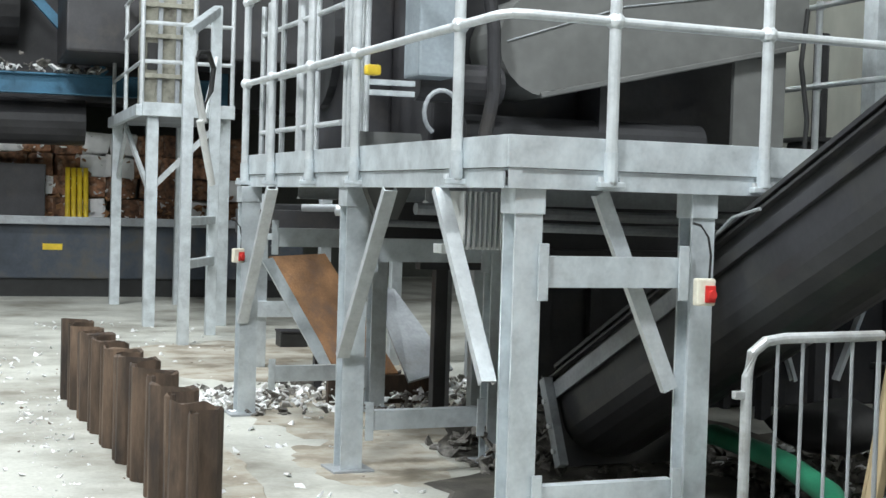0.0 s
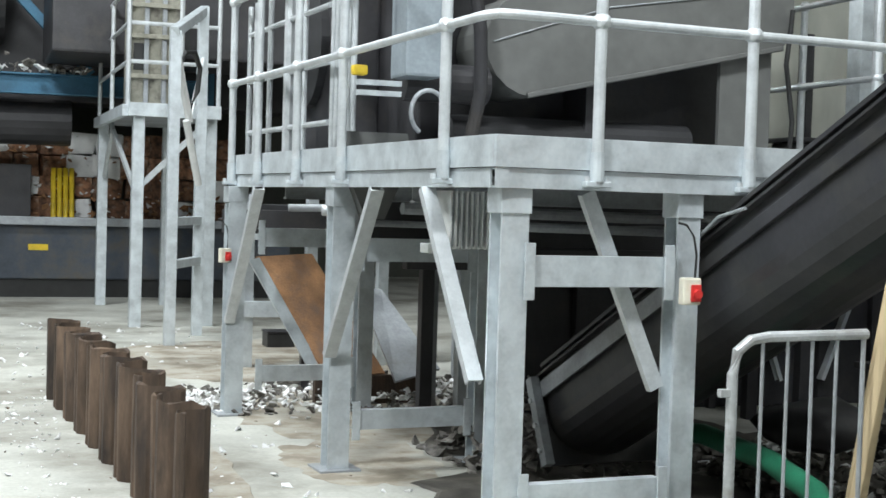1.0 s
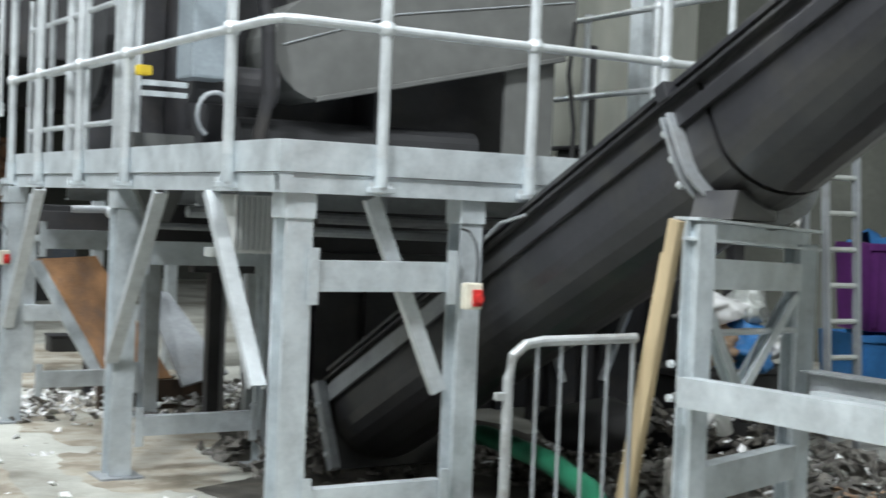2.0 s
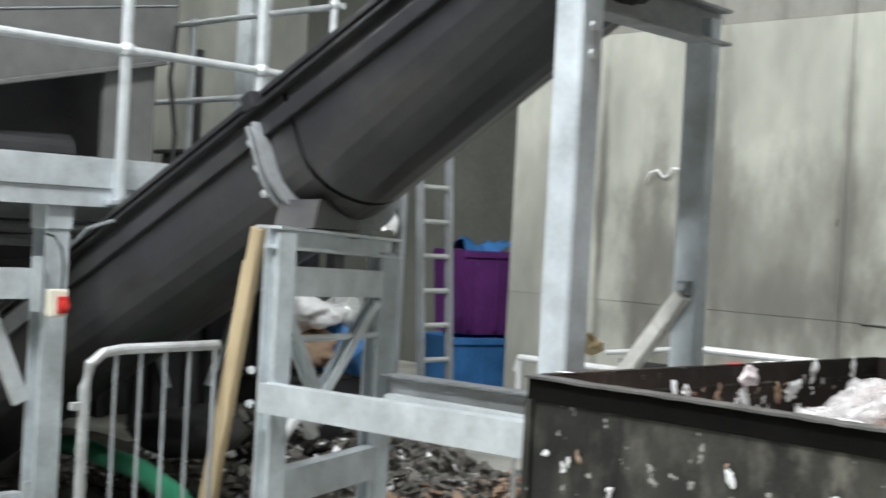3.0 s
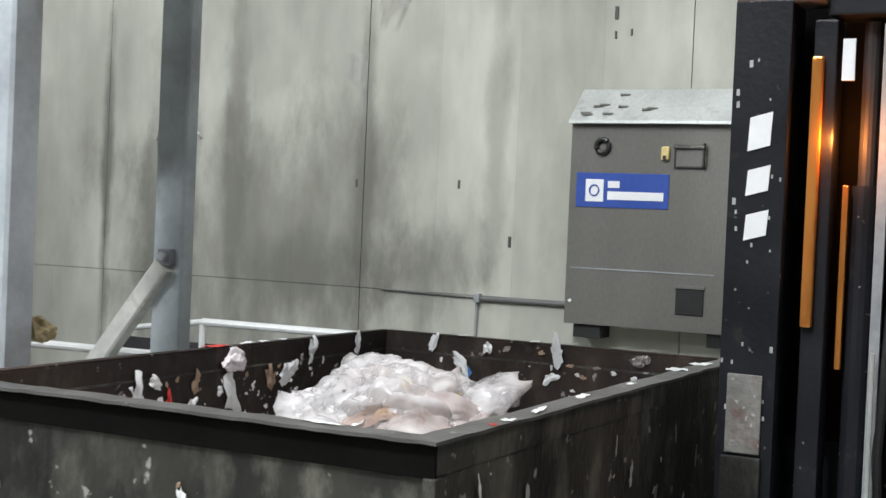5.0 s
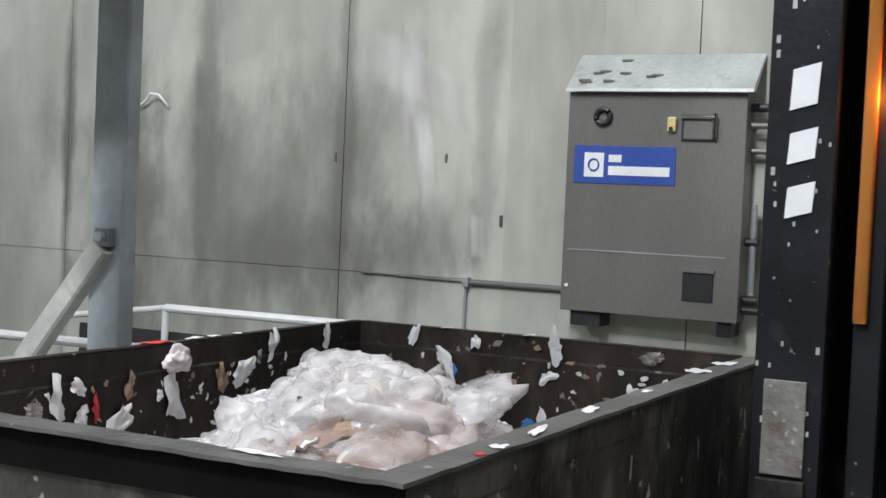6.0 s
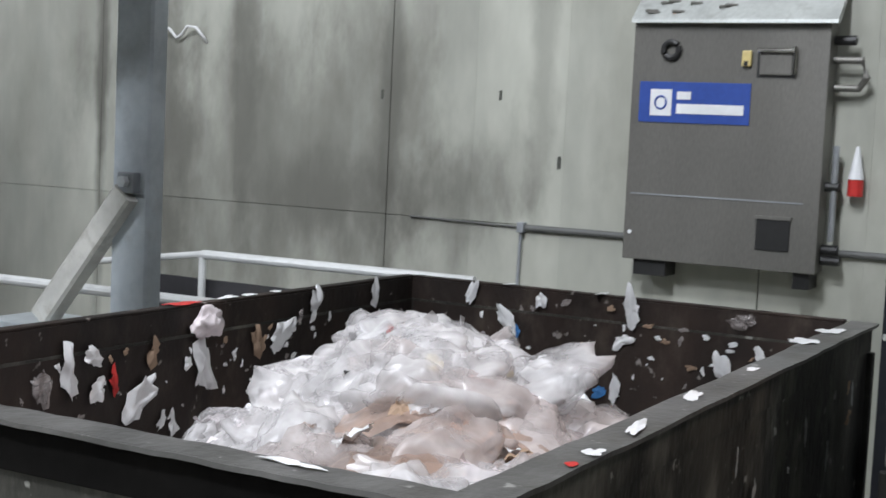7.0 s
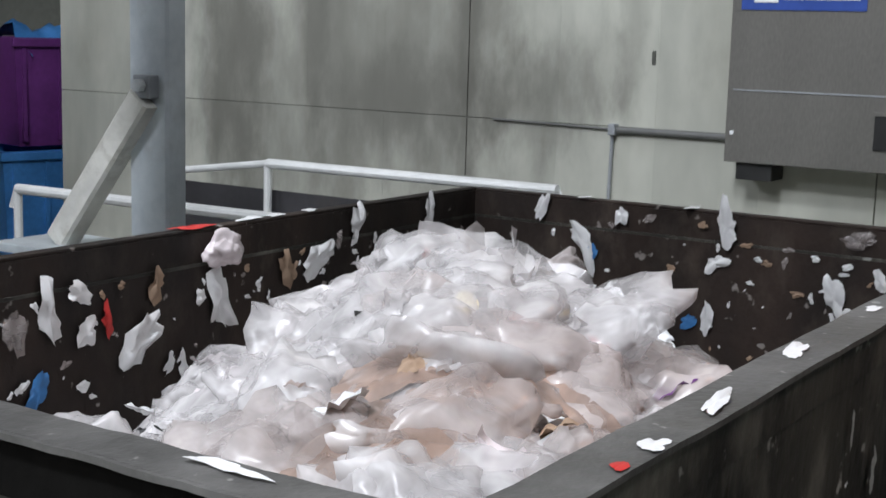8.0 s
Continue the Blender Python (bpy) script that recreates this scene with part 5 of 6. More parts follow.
def forklift():
    t = thing("forklift_mast", "black forklift mast with chipped paint and white lettering bars", "forklift", pose(0.0622, -0.004, 0.1882) @ Matrix.Diagonal((0.87, 0.87, 0.87, 1)))
    X = 4.15
    # outer rails
    for y0, y1 in ((0.875, 1.015), (0.02, 0.16)):
        part("outer_rail", extrude(nb(), c_profile(0.13, y1 - y0, 0.02), (X + 0.065, (y0 + y1) / 2, -0.15), (X + 0.065, (y0 + y1) / 2, 2.0), up=(0, 1, 0)), NAVY, t)
        part("rail_face", bx(X - 0.006, X + 0.002, y0, y1, -0.15, 1.995, bevel=0.002), NAVY, t)
    part("cap_beam", bx(X - 0.004, X + 0.12, 0.80, 1.015, 1.99, 2.085, bevel=0.006), MAST_CAP, t, "rusty flat cap on the mast")
    part("top_beam", bx(X + 0.03, X + 0.16, 0.02, 0.80, 1.96, 2.065, bevel=0.006), NAVY, t)
    for y in (0.80, 0.20):
        part("inner_rail", bx(X + 0.03, X + 0.11, y - 0.028, y + 0.028, 0.08, 1.95, bevel=0.004), NAVY, t)
    part("orange_lit_channel", bx(X + 0.012, X + 0.03, 0.800, 0.828, 1.20, 1.86, bevel=0.006), BEACON_ORANGE, t, "mast rail coloured orange for reflected beacon light")
    for y in (0.70, 0.30):
        part("lift_cylinder", tube(nb(), [(X + 0.10, y, 0.1), (X + 0.10, y, 1.55)], 0.035, 16), NAVY, t)
        part("piston_rod", tube(nb(), [(X + 0.10, y, 1.55), (X + 0.10, y, 1.95)], 0.022, 14), RUBBER, t)
    part("orange_lit_channel", bx(X + 0.06, X + 0.075, 0.735, 0.75, 1.1, 1.55, bevel=0.003), BEACON_ORANGE, t)
    part("guard_tag", bx(X + 0.01, X + 0.016, 0.725, 0.755, 1.80, 1.90), WHITE, t)
    for y in (0.62, 0.5, 0.46):
        part("hose", tube(nb(), [(X + 0.08, y, 0.3), (X + 0.06, y + 0.02, 0.9), (X + 0.08, y - 0.01, 1.5), (X + 0.1, y, 1.92)], 0.014, 10), RUBBER, t)
    for y in (0.655, 0.35):
        part("lift_chain", bx(X + 0.05, X + 0.062, y - 0.012, y + 0.012, 0.4, 1.94), GALV_DULL, t)
    part("guard_rod", tube(nb(), [(X + 0.02, 0.648, 0.3), (X + 0.02, 0.652, 1.15)], 0.006, 8), LID, t)
    part("worn_plate", bx(X - 0.014, X - 0.006, 0.905, 0.992, 0.88, 1.075, bevel=0.002), PLATE, t, "scratched bare metal plate with red paint left")
    part("plate_bracket", bx(X - 0.02, X - 0.006, 0.90, 1.0, 0.50, 0.872, bevel=0.004), BIN_OUT, t)
    # the maker's lettering as three plain white blocks
    for z0, z1 in ((1.405, 1.495), (1.515, 1.605), (1.625, 1.735)):
        b = nb()
        q = [(0.970, z0), (0.915, z0 + 0.015), (0.911, z1 - 0.012), (0.966, z1 - 0.027)]
        lo = [b.verts.new((X - 0.0095, y, z)) for y, z in q]
        hi = [b.verts.new((X - 0.0060, y, z)) for y, z in q]
        for i in range(4):
            b.faces.new((lo[i], lo[(i + 1) % 4], hi[(i + 1) % 4], hi[i]))
        b.faces.new(lo)
        b.faces.new(hi[::-1])
        part("lettering_block", b, WHITE, t, "plain white marking block")
    # paint chips
    rnd = random.Random(4)
    for i in range(26):
        y, z, s = rnd.uniform(0.88, 1.01), rnd.uniform(0.9, 1.95), rnd.uniform(0.003, 0.009)
        part("paint_chip", bx(X - 0.0072, X - 0.0060, y - s * 0.5, y + s * 0.5, z - s, z + s), LID, t)
    # truck behind the mast
    part("carriage", bx(X - 0.03, X + 0.0, 0.10, 0.86, 0.16, 0.56, bevel=0.01), NAVY, t)
    # Made-up black sheet that keeps the view between the mast rails dark.
    part("mast_backing", bx(X + 0.20, X + 0.23, 0.02, 1.0, 0.9, 2.06, bevel=0.01), SHADE_BLACK, t, "black backing added to darken the view behind the mast")
    part("body", bx(X + 0.25, X + 1.55, 0.0, 1.0, 0.03, 1.05, bevel=0.05), NAVY, t)
    part("dashboard", bx(X + 0.25, X + 0.5, 0.08, 0.92, 1.05, 1.35, bevel=0.04), NAVY, t)
    for y0, y1 in ((-0.02, 0.14), (0.86, 1.02)):
        part("wheel", tube(nb(), [(X + 0.32, y0, 0.044), (X + 0.32, y1, 0.044)], 0.26, 24), RUBBER, t)
        part("wheel", tube(nb(), [(X + 1.35, y0, 0.004), (X + 1.35, y1, 0.004)], 0.22, 24), RUBBER, t)


forklift()


LOCK = mat("faded_yellow_plastic", (0.66, 0.53, 0.22), 0.5, 0, 0.15, 8, 60, 0.05)


def dosing_cabinet():
    t = thing("wall_cabinet", "brushed stainless dosing cabinet with sloped lid on the wall", "cabinet")
    x0, x1, y0, y1, z0, z1 = 6.505, 6.638, 1.665, 2.41, 0.985, 1.885
    part("body", bx(x0 + 0.012, x1, y0 + 0.004, y1 - 0.004, z0, z1, bevel=0.004), STAINLESS, t)
    d = part("door", bx(x0, x0 + 0.011, y0, y1, z0 - 0.004, z1, bevel=0.003), STAINLESS, t)
    b = nb()
    q = [(x0 - 0.035, z1 - 0.002), (x0 - 0.03, z1 + 0.012), (x1, z1 + 0.165), (x1, z1 + 0.145), (x0, z1 + 0.002)]
    lo = [b.verts.new((x, y0 - 0.03, z)) for x, z in q]
    hi = [b.verts.new((x, y1 + 0.004, z)) for x, z in q]
    for i in range(5):
        b.faces.new((lo[i], lo[(i + 1) % 5], hi[(i + 1) % 5], hi[i]))
    b.faces.new(lo)
    b.faces.new(hi[::-1])
    lid = part("lid", b, LID, t, "pale sloping lid with scuffs")
    part("lid_gable", bx(x0 + 0.02, x1, y0 + 0.01, y1 - 0.02, z1, z1 + 0.02), STAINLESS, t)
    rnd = random.Random(9)
    for i in range(9):
        y, u = rnd.uniform(2.0, 2.38), rnd.uniform(0.15, 0.85)
        x = x0 - 0.03 + (x1 - x0 + 0.03) * u
        z = z1 + 0.012 + 0.153 * u + 0.003
        part("scuff", bx(-0.006, 0.006, -0.03 * rnd.uniform(0.4, 1), 0.03, -0.002, 0.002, m=pose(x, y, z, 0, -42, 20)), STAINLESS, lid)
    ringb = nb()
    tube(ringb, [(x0 - 0.008, 2.258 + 0.03 * math.cos(i * math.tau / 16), 1.783 + 0.03 * math.sin(i * math.tau / 16)) for i in range(17)], 0.012, 8)
    part("vent_ring", ringb, BLACK, d)
    part("lock_tag", bx(x0 - 0.018, x0, 1.945, 1.982, 1.725, 1.785, bevel=0.008), LOCK, d, "pale yellow lock tag")
    part("keyhole", bx(x0 - 0.02, x0 - 0.018, 1.957, 1.972, 1.728, 1.745), BLACK, d)
    h = part("latch", bx(x0 - 0.012, x0, 1.795, 1.915, 1.695, 1.775, bevel=0.006), STAINLESS, d)
    # Black plate drawn as the shadow round the latch.
    part("latch_shadow_plate", bx(x0 - 0.004, x0, 1.785, 1.925, 1.688, 1.782), BLACK, h)
    part("latch_bar", tube(nb(), [(x0 - 0.02, 1.785, 1.785), (x0 - 0.022, 1.92, 1.785)], 0.009), CHROME, h)
    part("latch_bar", tube(nb(), [(x0 - 0.02, 1.785, 1.70), (x0 - 0.02, 1.785, 1.80)], 0.008), CHROME, h)
    s = part("sign", bx(x0 - 0.004, x0, 1.943, 2.376, 1.510, 1.664, bevel=0.001), BLUE_SIGN, d, "blue sign with a white emblem and bars")
    part("emblem", bx(x0 - 0.0065, x0 - 0.004, 2.245, 2.33, 1.535, 1.635, bevel=0.001), WHITE, s)
    em = nb()
    tube(em, [(x0 - 0.007, 2.288 + 0.022 * math.cos(i * math.tau / 14), 1.585 + 0.024 * math.sin(i * math.tau / 14)) for i in range(15)], 0.004, 6)
    part("emblem_ring", em, BLUE_SIGN, s)
    part("lettering_bar", bx(x0 - 0.0065, x0 - 0.004, 2.17, 2.225, 1.598, 1.628), WHITE, s)
    part("lettering_bar", bx(x0 - 0.0065, x0 - 0.004, 1.965, 2.225, 1.545, 1.582), WHITE, s)
    part("grille", bx(x0 - 0.006, x0, 1.765, 1.89, 1.055, 1.17, bevel=0.003), BLACK, d, "square black grille")
    part("grille_hood", bx(x0 - 0.012, x0, 1.76, 1.895, 1.17, 1.182), STAINLESS, d)
    part("seam", bx(x0 - 0.003, x0, y0 + 0.06, y1 - 0.02, 1.232, 1.237), GALV_DULL, d)
    part("screw", extrude(nb(), ring(0.008, 8), (x0, 2.385, 1.085), (x0 - 0.005, 2.385, 1.085)), WHITE, d)
    for y in (1.72, 2.34):
        part("bracket", bx(x0 + 0.02, x1 + 0.01, y - 0.03 if y < 2 else y - 0.10, y + 0.03, 0.92, z0, bevel=0.003), BLACK, t)
    for z, l in ((1.83, 0.075), (1.30, 0.05), (1.07, 0.06), (1.03, 0.07)):
        part("fitting", tube(nb(), [(6.58, y0, z), (6.58, y0 - l, z)], 0.018, 10), BLACK, t)
    part("pipe_elbow", tube(nb(), [(6.58, y0, 1.76), (6.58, y0 - 0.10, 1.76), (6.58, y0 - 0.12, 1.70), (6.60, y0 - 0.09, 1.66), (6.60, y0, 1.66)], 0.014, 10), STAINLESS, t)
    part("side_pipe", tube(nb(), [(6.58, y0 - 0.03, 1.45), (6.58, y0 - 0.03, 1.10)], 0.012, 10), GALV_DULL, t)
    f = nb()
    extrude(f, ring(0.028, 14), (6.61, 1.565, 1.27), (6.61, 1.565, 1.33))
    fl = part("air_freshener", f, REDP, None)
    tagged(fl, "small red bottle with a white conical cap on the wall", "bottle")
    cb = nb()
    bmesh.ops.create_cone(cb, cap_ends=True, segments=14, radius1=0.03, radius2=0.006, depth=0.12, matrix=pose(6.61, 1.565, 1.392))
    part("cap", cb, WHITE, fl, "white cone cap")
    part("hook", bx(6.61, 6.65, 1.56, 1.57, 1.29, 1.31), BLACK, fl)


dosing_cabinet()


def pipe_trolley():
    t = thing("pipe_trolley", "white tubular trolley frame standing behind the bin", "trolley", pose(0.012, -0.01, -0.028))
    part("rail", tube(nb(), [(5.66, 2.60, 0.80), (5.66, 2.60, 0.93), (5.66, 2.63, 0.955), (5.66, 3.81, 0.95)], 0.018), WHITE_PIPE, t)
    part("rail", tube(nb(), [(5.66, 3.81, 0.95), (5.72, 4.40, 0.87)], 0.014), WHITE_PIPE, t)
    part("rail", tube(nb(), [(5.0, 3.11, 0.875), (5.0, 4.36, 0.865), (5.0, 4.38, 0.80)], 0.018), WHITE_PIPE, t)
    part("rail", tube(nb(), [(5.0, 3.11, 0.875), (5.66, 2.75, 0.93)], 0.012), WHITE_PIPE, t)
    for x, y, z in ((5.66, 3.81, 0.95), (5.66, 2.60, 0.8), (5.0, 4.36, 0.86), (5.0, 3.12, 0.87)):
        part("leg", tube(nb(), [(x, y, 0.028), (x, y, z)], 0.015), WHITE_PIPE, t)
    part("side_sheet", bx(5.70, 5.705, 2.65, 4.3, 0.35, 0.85), MACHINE_DK, t, "dark side sheet")
    part("tray", bx(5.0, 5.66, 2.62, 4.34, 0.30, 0.32), GALV_DULL, t)
    c = part("cardboard_scrap", bag(nb(), 0.05, 77, 0.7, 3), LOCK_CARD, None)
    c.matrix_basis = pose(3.225, 2.425, 1.12, 20, 15, 25)
    tagged(c, "crushed tan cardboard piece jammed beside the gantry column", "cardboard")


pipe_trolley()


# ---------------------------------------------------------------- barrier, ladder, crates beside the conveyor
BARRIER_ZINC = mat("worn_barrier_zinc", (0.43, 0.445, 0.45), 0.5, 0.4, 0.2, 8, 60, 0.08, dirt=(0.25, 0.24, 0.22), dirt_amt=0.42, dirt_scale=7)


def barrier():
    t = thing("crowd_barrier", "galvanised tubular crowd barrier", "barrier", pose(0.017, 0, -0.006))
    y = 3.6
    top = [(2.225, y, 0.06), (2.225, y, 0.90), (2.24, y, 0.97), (2.285, y, 1.005), (2.35, y, 1.015), (2.63, y, 1.02)]
    part("frame", tube(nb(), top + [(2.71, y, 1.022)], 0.017, 12), BARRIER_ZINC, t)
    part("end_post", tube(nb(), [(2.70, y, 1.02), (2.70, y, 0.05)], 0.008, 10), GALV_DULL, t)
    part("bottom_rail", tube(nb(), [(2.225, y, 0.16), (2.70, y, 0.16)], 0.014, 10), BARRIER_ZINC, t)
    for i in range(4):
        x = 2.33 + i * 0.09
        part("bar", tube(nb(), [(x, y, 0.16), (x, y, 1.012)], 0.006, 8), GALV_DULL, t)
    part("hook", bx(2.18, 2.225, y - 0.012, y + 0.012, 0.83, 0.855, bevel=0.003), BARRIER_ZINC, t)
    part("hook", bx(2.18, 2.225, y - 0.012, y + 0.012, 0.45, 0.475, bevel=0.003), BARRIER_ZINC, t)
    for x in (2.225, 2.70):
        part("foot", tube(nb(), [(x, y - 0.25, 0.02), (x, y, 0.06), (x, y + 0.25, 0.02)], 0.016, 10), BARRIER_ZINC, t)


barrier()


def ladder():
    t = thing("ladder", "aluminium ladder leaning upright", "ladder")
    for a, b in (((5.72, 5.76, 0), (5.66, 5.84, 1.82)), ((5.95, 5.76, 0), (5.89, 5.84, 1.98))):
        part("stile", extrude(nb(), c_profile(0.022, 0.05, 0.005), a, b, up=(0, 1, 0)), GALV_DULL, t)
    for i in range(9):
        z = 0.24 + i * 0.208
        k = z / 1.85
        part("rung", tube(nb(), [(5.725 - 0.06 * k, 5.76 + 0.08 * k, z), (5.945 - 0.06 * k, 5.76 + 0.08 * k, z)], 0.016, 8), LID, t)
    p = thing("leaning_post", "grey steel post the ladder leans on", "post")
    part("shaft", bx(5.67, 5.71, 5.99, 6.04, 0, 1.70, bevel=0.005), GALV_DULL, p)
    part("arm", bx(5.44, 5.67, 6.0, 6.025, 1.61, 1.632, bevel=0.003), GALV_DULL, p)


ladder()


def crate(name, label, m, w, d, h, mt, ribs):
    t = thing(name, label, "crate", m)
    b = nb()
    k = 0.88
    q0 = [(-w / 2 * k, -d / 2 * k), (w / 2 * k, -d / 2 * k), (w / 2 * k, d / 2 * k), (-w / 2 * k, d / 2 * k)]
    q1 = [(-w / 2, -d / 2), (w / 2, -d / 2), (w / 2, d / 2), (-w / 2, d / 2)]
    lo = [b.verts.new((x, y, 0)) for x, y in q0]
    hi = [b.verts.new((x, y, h)) for x, y in q1]
    inn = [b.verts.new((x * 0.92, y * 0.92, h)) for x, y in q1]
    bot = [b.verts.new((x * 0.92, y * 0.92, 0.04)) for x, y in q0]
    for i in range(4):
        j = (i + 1) % 4
        b.faces.new((lo[i], lo[j], hi[j], hi[i]))
        b.faces.new((hi[i], hi[j], inn[j], inn[i]))
        b.faces.new((inn[i], inn[j], bot[j], bot[i]))
    b.faces.new(lo)
    b.faces.new(bot)
    part("shell", b, mt, t)
    part("rim", bx(-w / 2 - 0.015, w / 2 + 0.015, -d / 2 - 0.015, -d / 2 + 0.02, h - 0.05, h - 0.005, bevel=0.006), mt, t)
    for i in range(ribs):
        x = -w / 2 * 0.8 + w * 0.8 * i / max(1, ribs - 1)
        part("rib", bx(x - 0.012, x + 0.012, -d / 2 * 0.97 - 0.01, -d / 2 * 0.97 + 0.02, 0.03, h - 0.05), mt, t)
    return t


crate("blue_crate", "blue plastic crate standing on the floor", pose(7.15, 6.75, 0, 0, 0, -12), 0.72, 0.5, 0.70, BLUEP, 4)
crate("purple_crate", "dark purple plastic crate stacked on a blue one", pose(7.25, 6.85, 0.71, 0, 0, -12), 0.56, 0.45, 0.60, PURPLE, 3)
lump = part("film_wad", crumple(nb(), 0.4, 0.3, 31, 0.10, 9, 0.6), BLUEP, None, smooth=True)
lump.matrix_basis = pose(7.22, 6.83, 1.33)
tagged(lump, "blue film bundle stuffed in the purple crate", "plastic film")
rag = part("hanging_sack", crumple(nb(), 0.22, 0.30, 41, 0.04, 9, 0.3), FILM_WHITE, None, smooth=True)
rag.matrix_basis = pose(5.53, 5.97, 1.56, 75, 0, 10)
tagged(rag, "white sack hung on the post arm", "sack")


def hose():
    b = tube(nb(), [(3.75, 6.6, 0.05), (3.62, 6.1, 0.24), (3.54, 5.75, 0.29), (3.43, 5.0, 0.30), (3.26, 4.43, 0.29), (3.12, 4.1, 0.22), (3.0, 3.9, 0.06)], 0.05, 14)
    ob = part("green_hose", b, GREEN_HOSE, None, smooth=True)
    ob.location = (-0.11, 0, 0.02)
    tagged(ob, "thick green ribbed hose lying on the floor", "hose")


hose()


def spread(name, label, x0, x1, y0, y1, count, smin, smax, mt, seed, pile=0.0):
    """Loose scraps over a stretch of floor, too many to count."""
    rnd = random.Random(seed)
    b = nb()
    for i in range(count):
        x, y = rnd.uniform(x0, x1), rnd.uniform(y0, y1)
        u, v = (x - x0) / (x1 - x0) * 2 - 1, (y - y0) / (y1 - y0) * 2 - 1
        s = rnd.uniform(smin, smax)
        z = pile * max(0, 1 - u * u) * max(0, 1 - v * v) * rnd.random() + s * 0.25
        tilt = pose(x, y, z, rnd.uniform(-50, 50), rnd.uniform(-50, 50), rnd.uniform(0, 360))
        k = rnd.choice((3, 4, 5))
        pts = [Vector((math.cos(j * math.tau / k) * s * rnd.uniform(.5, 1), math.sin(j * math.tau / k) * s * rnd.uniform(.3, .8), rnd.uniform(-.2, .2) * s)) for j in range(k)]
        top = [b.verts.new(tilt @ p) for p in pts]
        bot = [b.verts.new(tilt @ (p + Vector((0, 0, -s * 0.25)))) for p in pts]
        b.faces.new(top)
        b.faces.new(bot[::-1])
        for j in range(k):
            b.faces.new((top[j], bot[j], bot[(j + 1) % k], top[(j + 1) % k]))
    ob = part(name, b, mt)
    return tagged(ob, label, "litter", kind="stuff")


def floor_patch(name, label, cx, cy, rx, ry, mt, seed, h=0.004):
    """A thin floor patch with an uneven outline."""
    b = nb()
    k = 64
    edge = []
    for j in range(k):
        d = Vector((math.cos(j * math.tau / k), math.sin(j * math.tau / k), seed))
        g = 1 + 0.35 * noise.noise(d * 1.5) + 0.16 * noise.noise(d * 5) + 0.08 * noise.noise(d * 14)
        edge.append(b.verts.new((cx + d.x * rx * g, cy + d.y * ry * g, 0.001)))
    top = [b.verts.new((cx + (v.co.x - cx) * 0.985, cy + (v.co.y - cy) * 0.985, h)) for v in edge]
    for j in range(k):
        b.faces.new((edge[j], edge[(j + 1) % k], top[(j + 1) % k], top[j]))
    b.faces.new(top)
    tagged(part(name, b, mt), label, "dirt", kind="stuff")


# Darkness under and beside the conveyor is put into these patches' colour.
floor_patch("dark_floor_patch", "dark patch laid on the floor under the conveyor", 3.9, 5.9, 1.75, 2.2, DARK_FLOOR, 1.3, 0.011)
floor_patch("dark_floor_patch", "dark patch laid on the floor by the wall", 5.2, 4.2, 1.2, 1.1, DARK_FLOOR, 4.1, 0.014)
floor_patch("rust_stain", "rusty water stain on the concrete floor", 2.05, 7.0, 0.45, 0.7, RUST_STAIN, 2.2, 0.003)
floor_patch("rust_stain", "rusty water stain on the concrete floor", 2.6, 8.6, 1.0, 1.0, RUST_STAIN, 3.7, 0.006)
floor_patch("rust_stain", "brown run-off stain beside the sheet piles", 1.15, 7.6, 0.22, 1.9, RUST_STAIN, 6.4, 0.005)
floor_patch("rust_stain", "dark wet stain on the concrete floor", 2.4, 11.6, 1.3, 1.4, RUST_STAIN, 8.8, 0.008)
spread("floor_litter", "pale shredded scraps scattered on the floor", -1.5, 2.2, 5.0, 15.0, 420, 0.012, 0.05, FILM_WHITE, 21)
spread("floor_litter", "rust crumbs and pale scraps along the sheet piles", 0.30, 0.60, 5.4, 9.6, 120, 0.006, 0.022, FILM_WHITE, 66)
spread("floor_litter", "dark crumbs scattered on the floor", -0.5, 4.0, 5.0, 14.0, 90, 0.008, 0.022, RUST, 22)
spread("litter_drift", "drift of white shredded scraps under the platform", 1.4, 4.2, 8.6, 9.6, 560, 0.02, 0.055, FILM_WHITE, 23, 0.14)
spread("litter_drift", "drift of grey shredded scraps under the platform", 1.6, 4.2, 8.5, 10.0, 520, 0.02, 0.06, SCRAP_MIX, 24, 0.16)
spread("litter_drift", "grey scraps piled under the conveyor tail", 2.5, 3.9, 6.2, 7.4, 420, 0.03, 0.08, SCRAP_MIX, 25, 0.5)
spread("litter_drift", "shredded scraps heaped beside the conveyor", 3.7, 6.0, 4.9, 6.8, 800, 0.03, 0.09, SCRAP_MIX, 26, 0.42)
spread("litter_drift", "white scraps on the heap beside the conveyor", 3.8, 5.8, 4.9, 6.8, 170, 0.025, 0.065, FILM_WHITE, 27, 0.46)
spread("litter_drift", "brown scraps on the floor by the wall", 4.2, 6.4, 3.6, 5.2, 420, 0.02, 0.07, CARD, 28, 0.22)
spread("litter_drift", "grey scraps on the floor by the wall", 3.2, 6.4, 3.4, 5.2, 420, 0.02, 0.07, SCRAP_MIX, 29, 0.2)


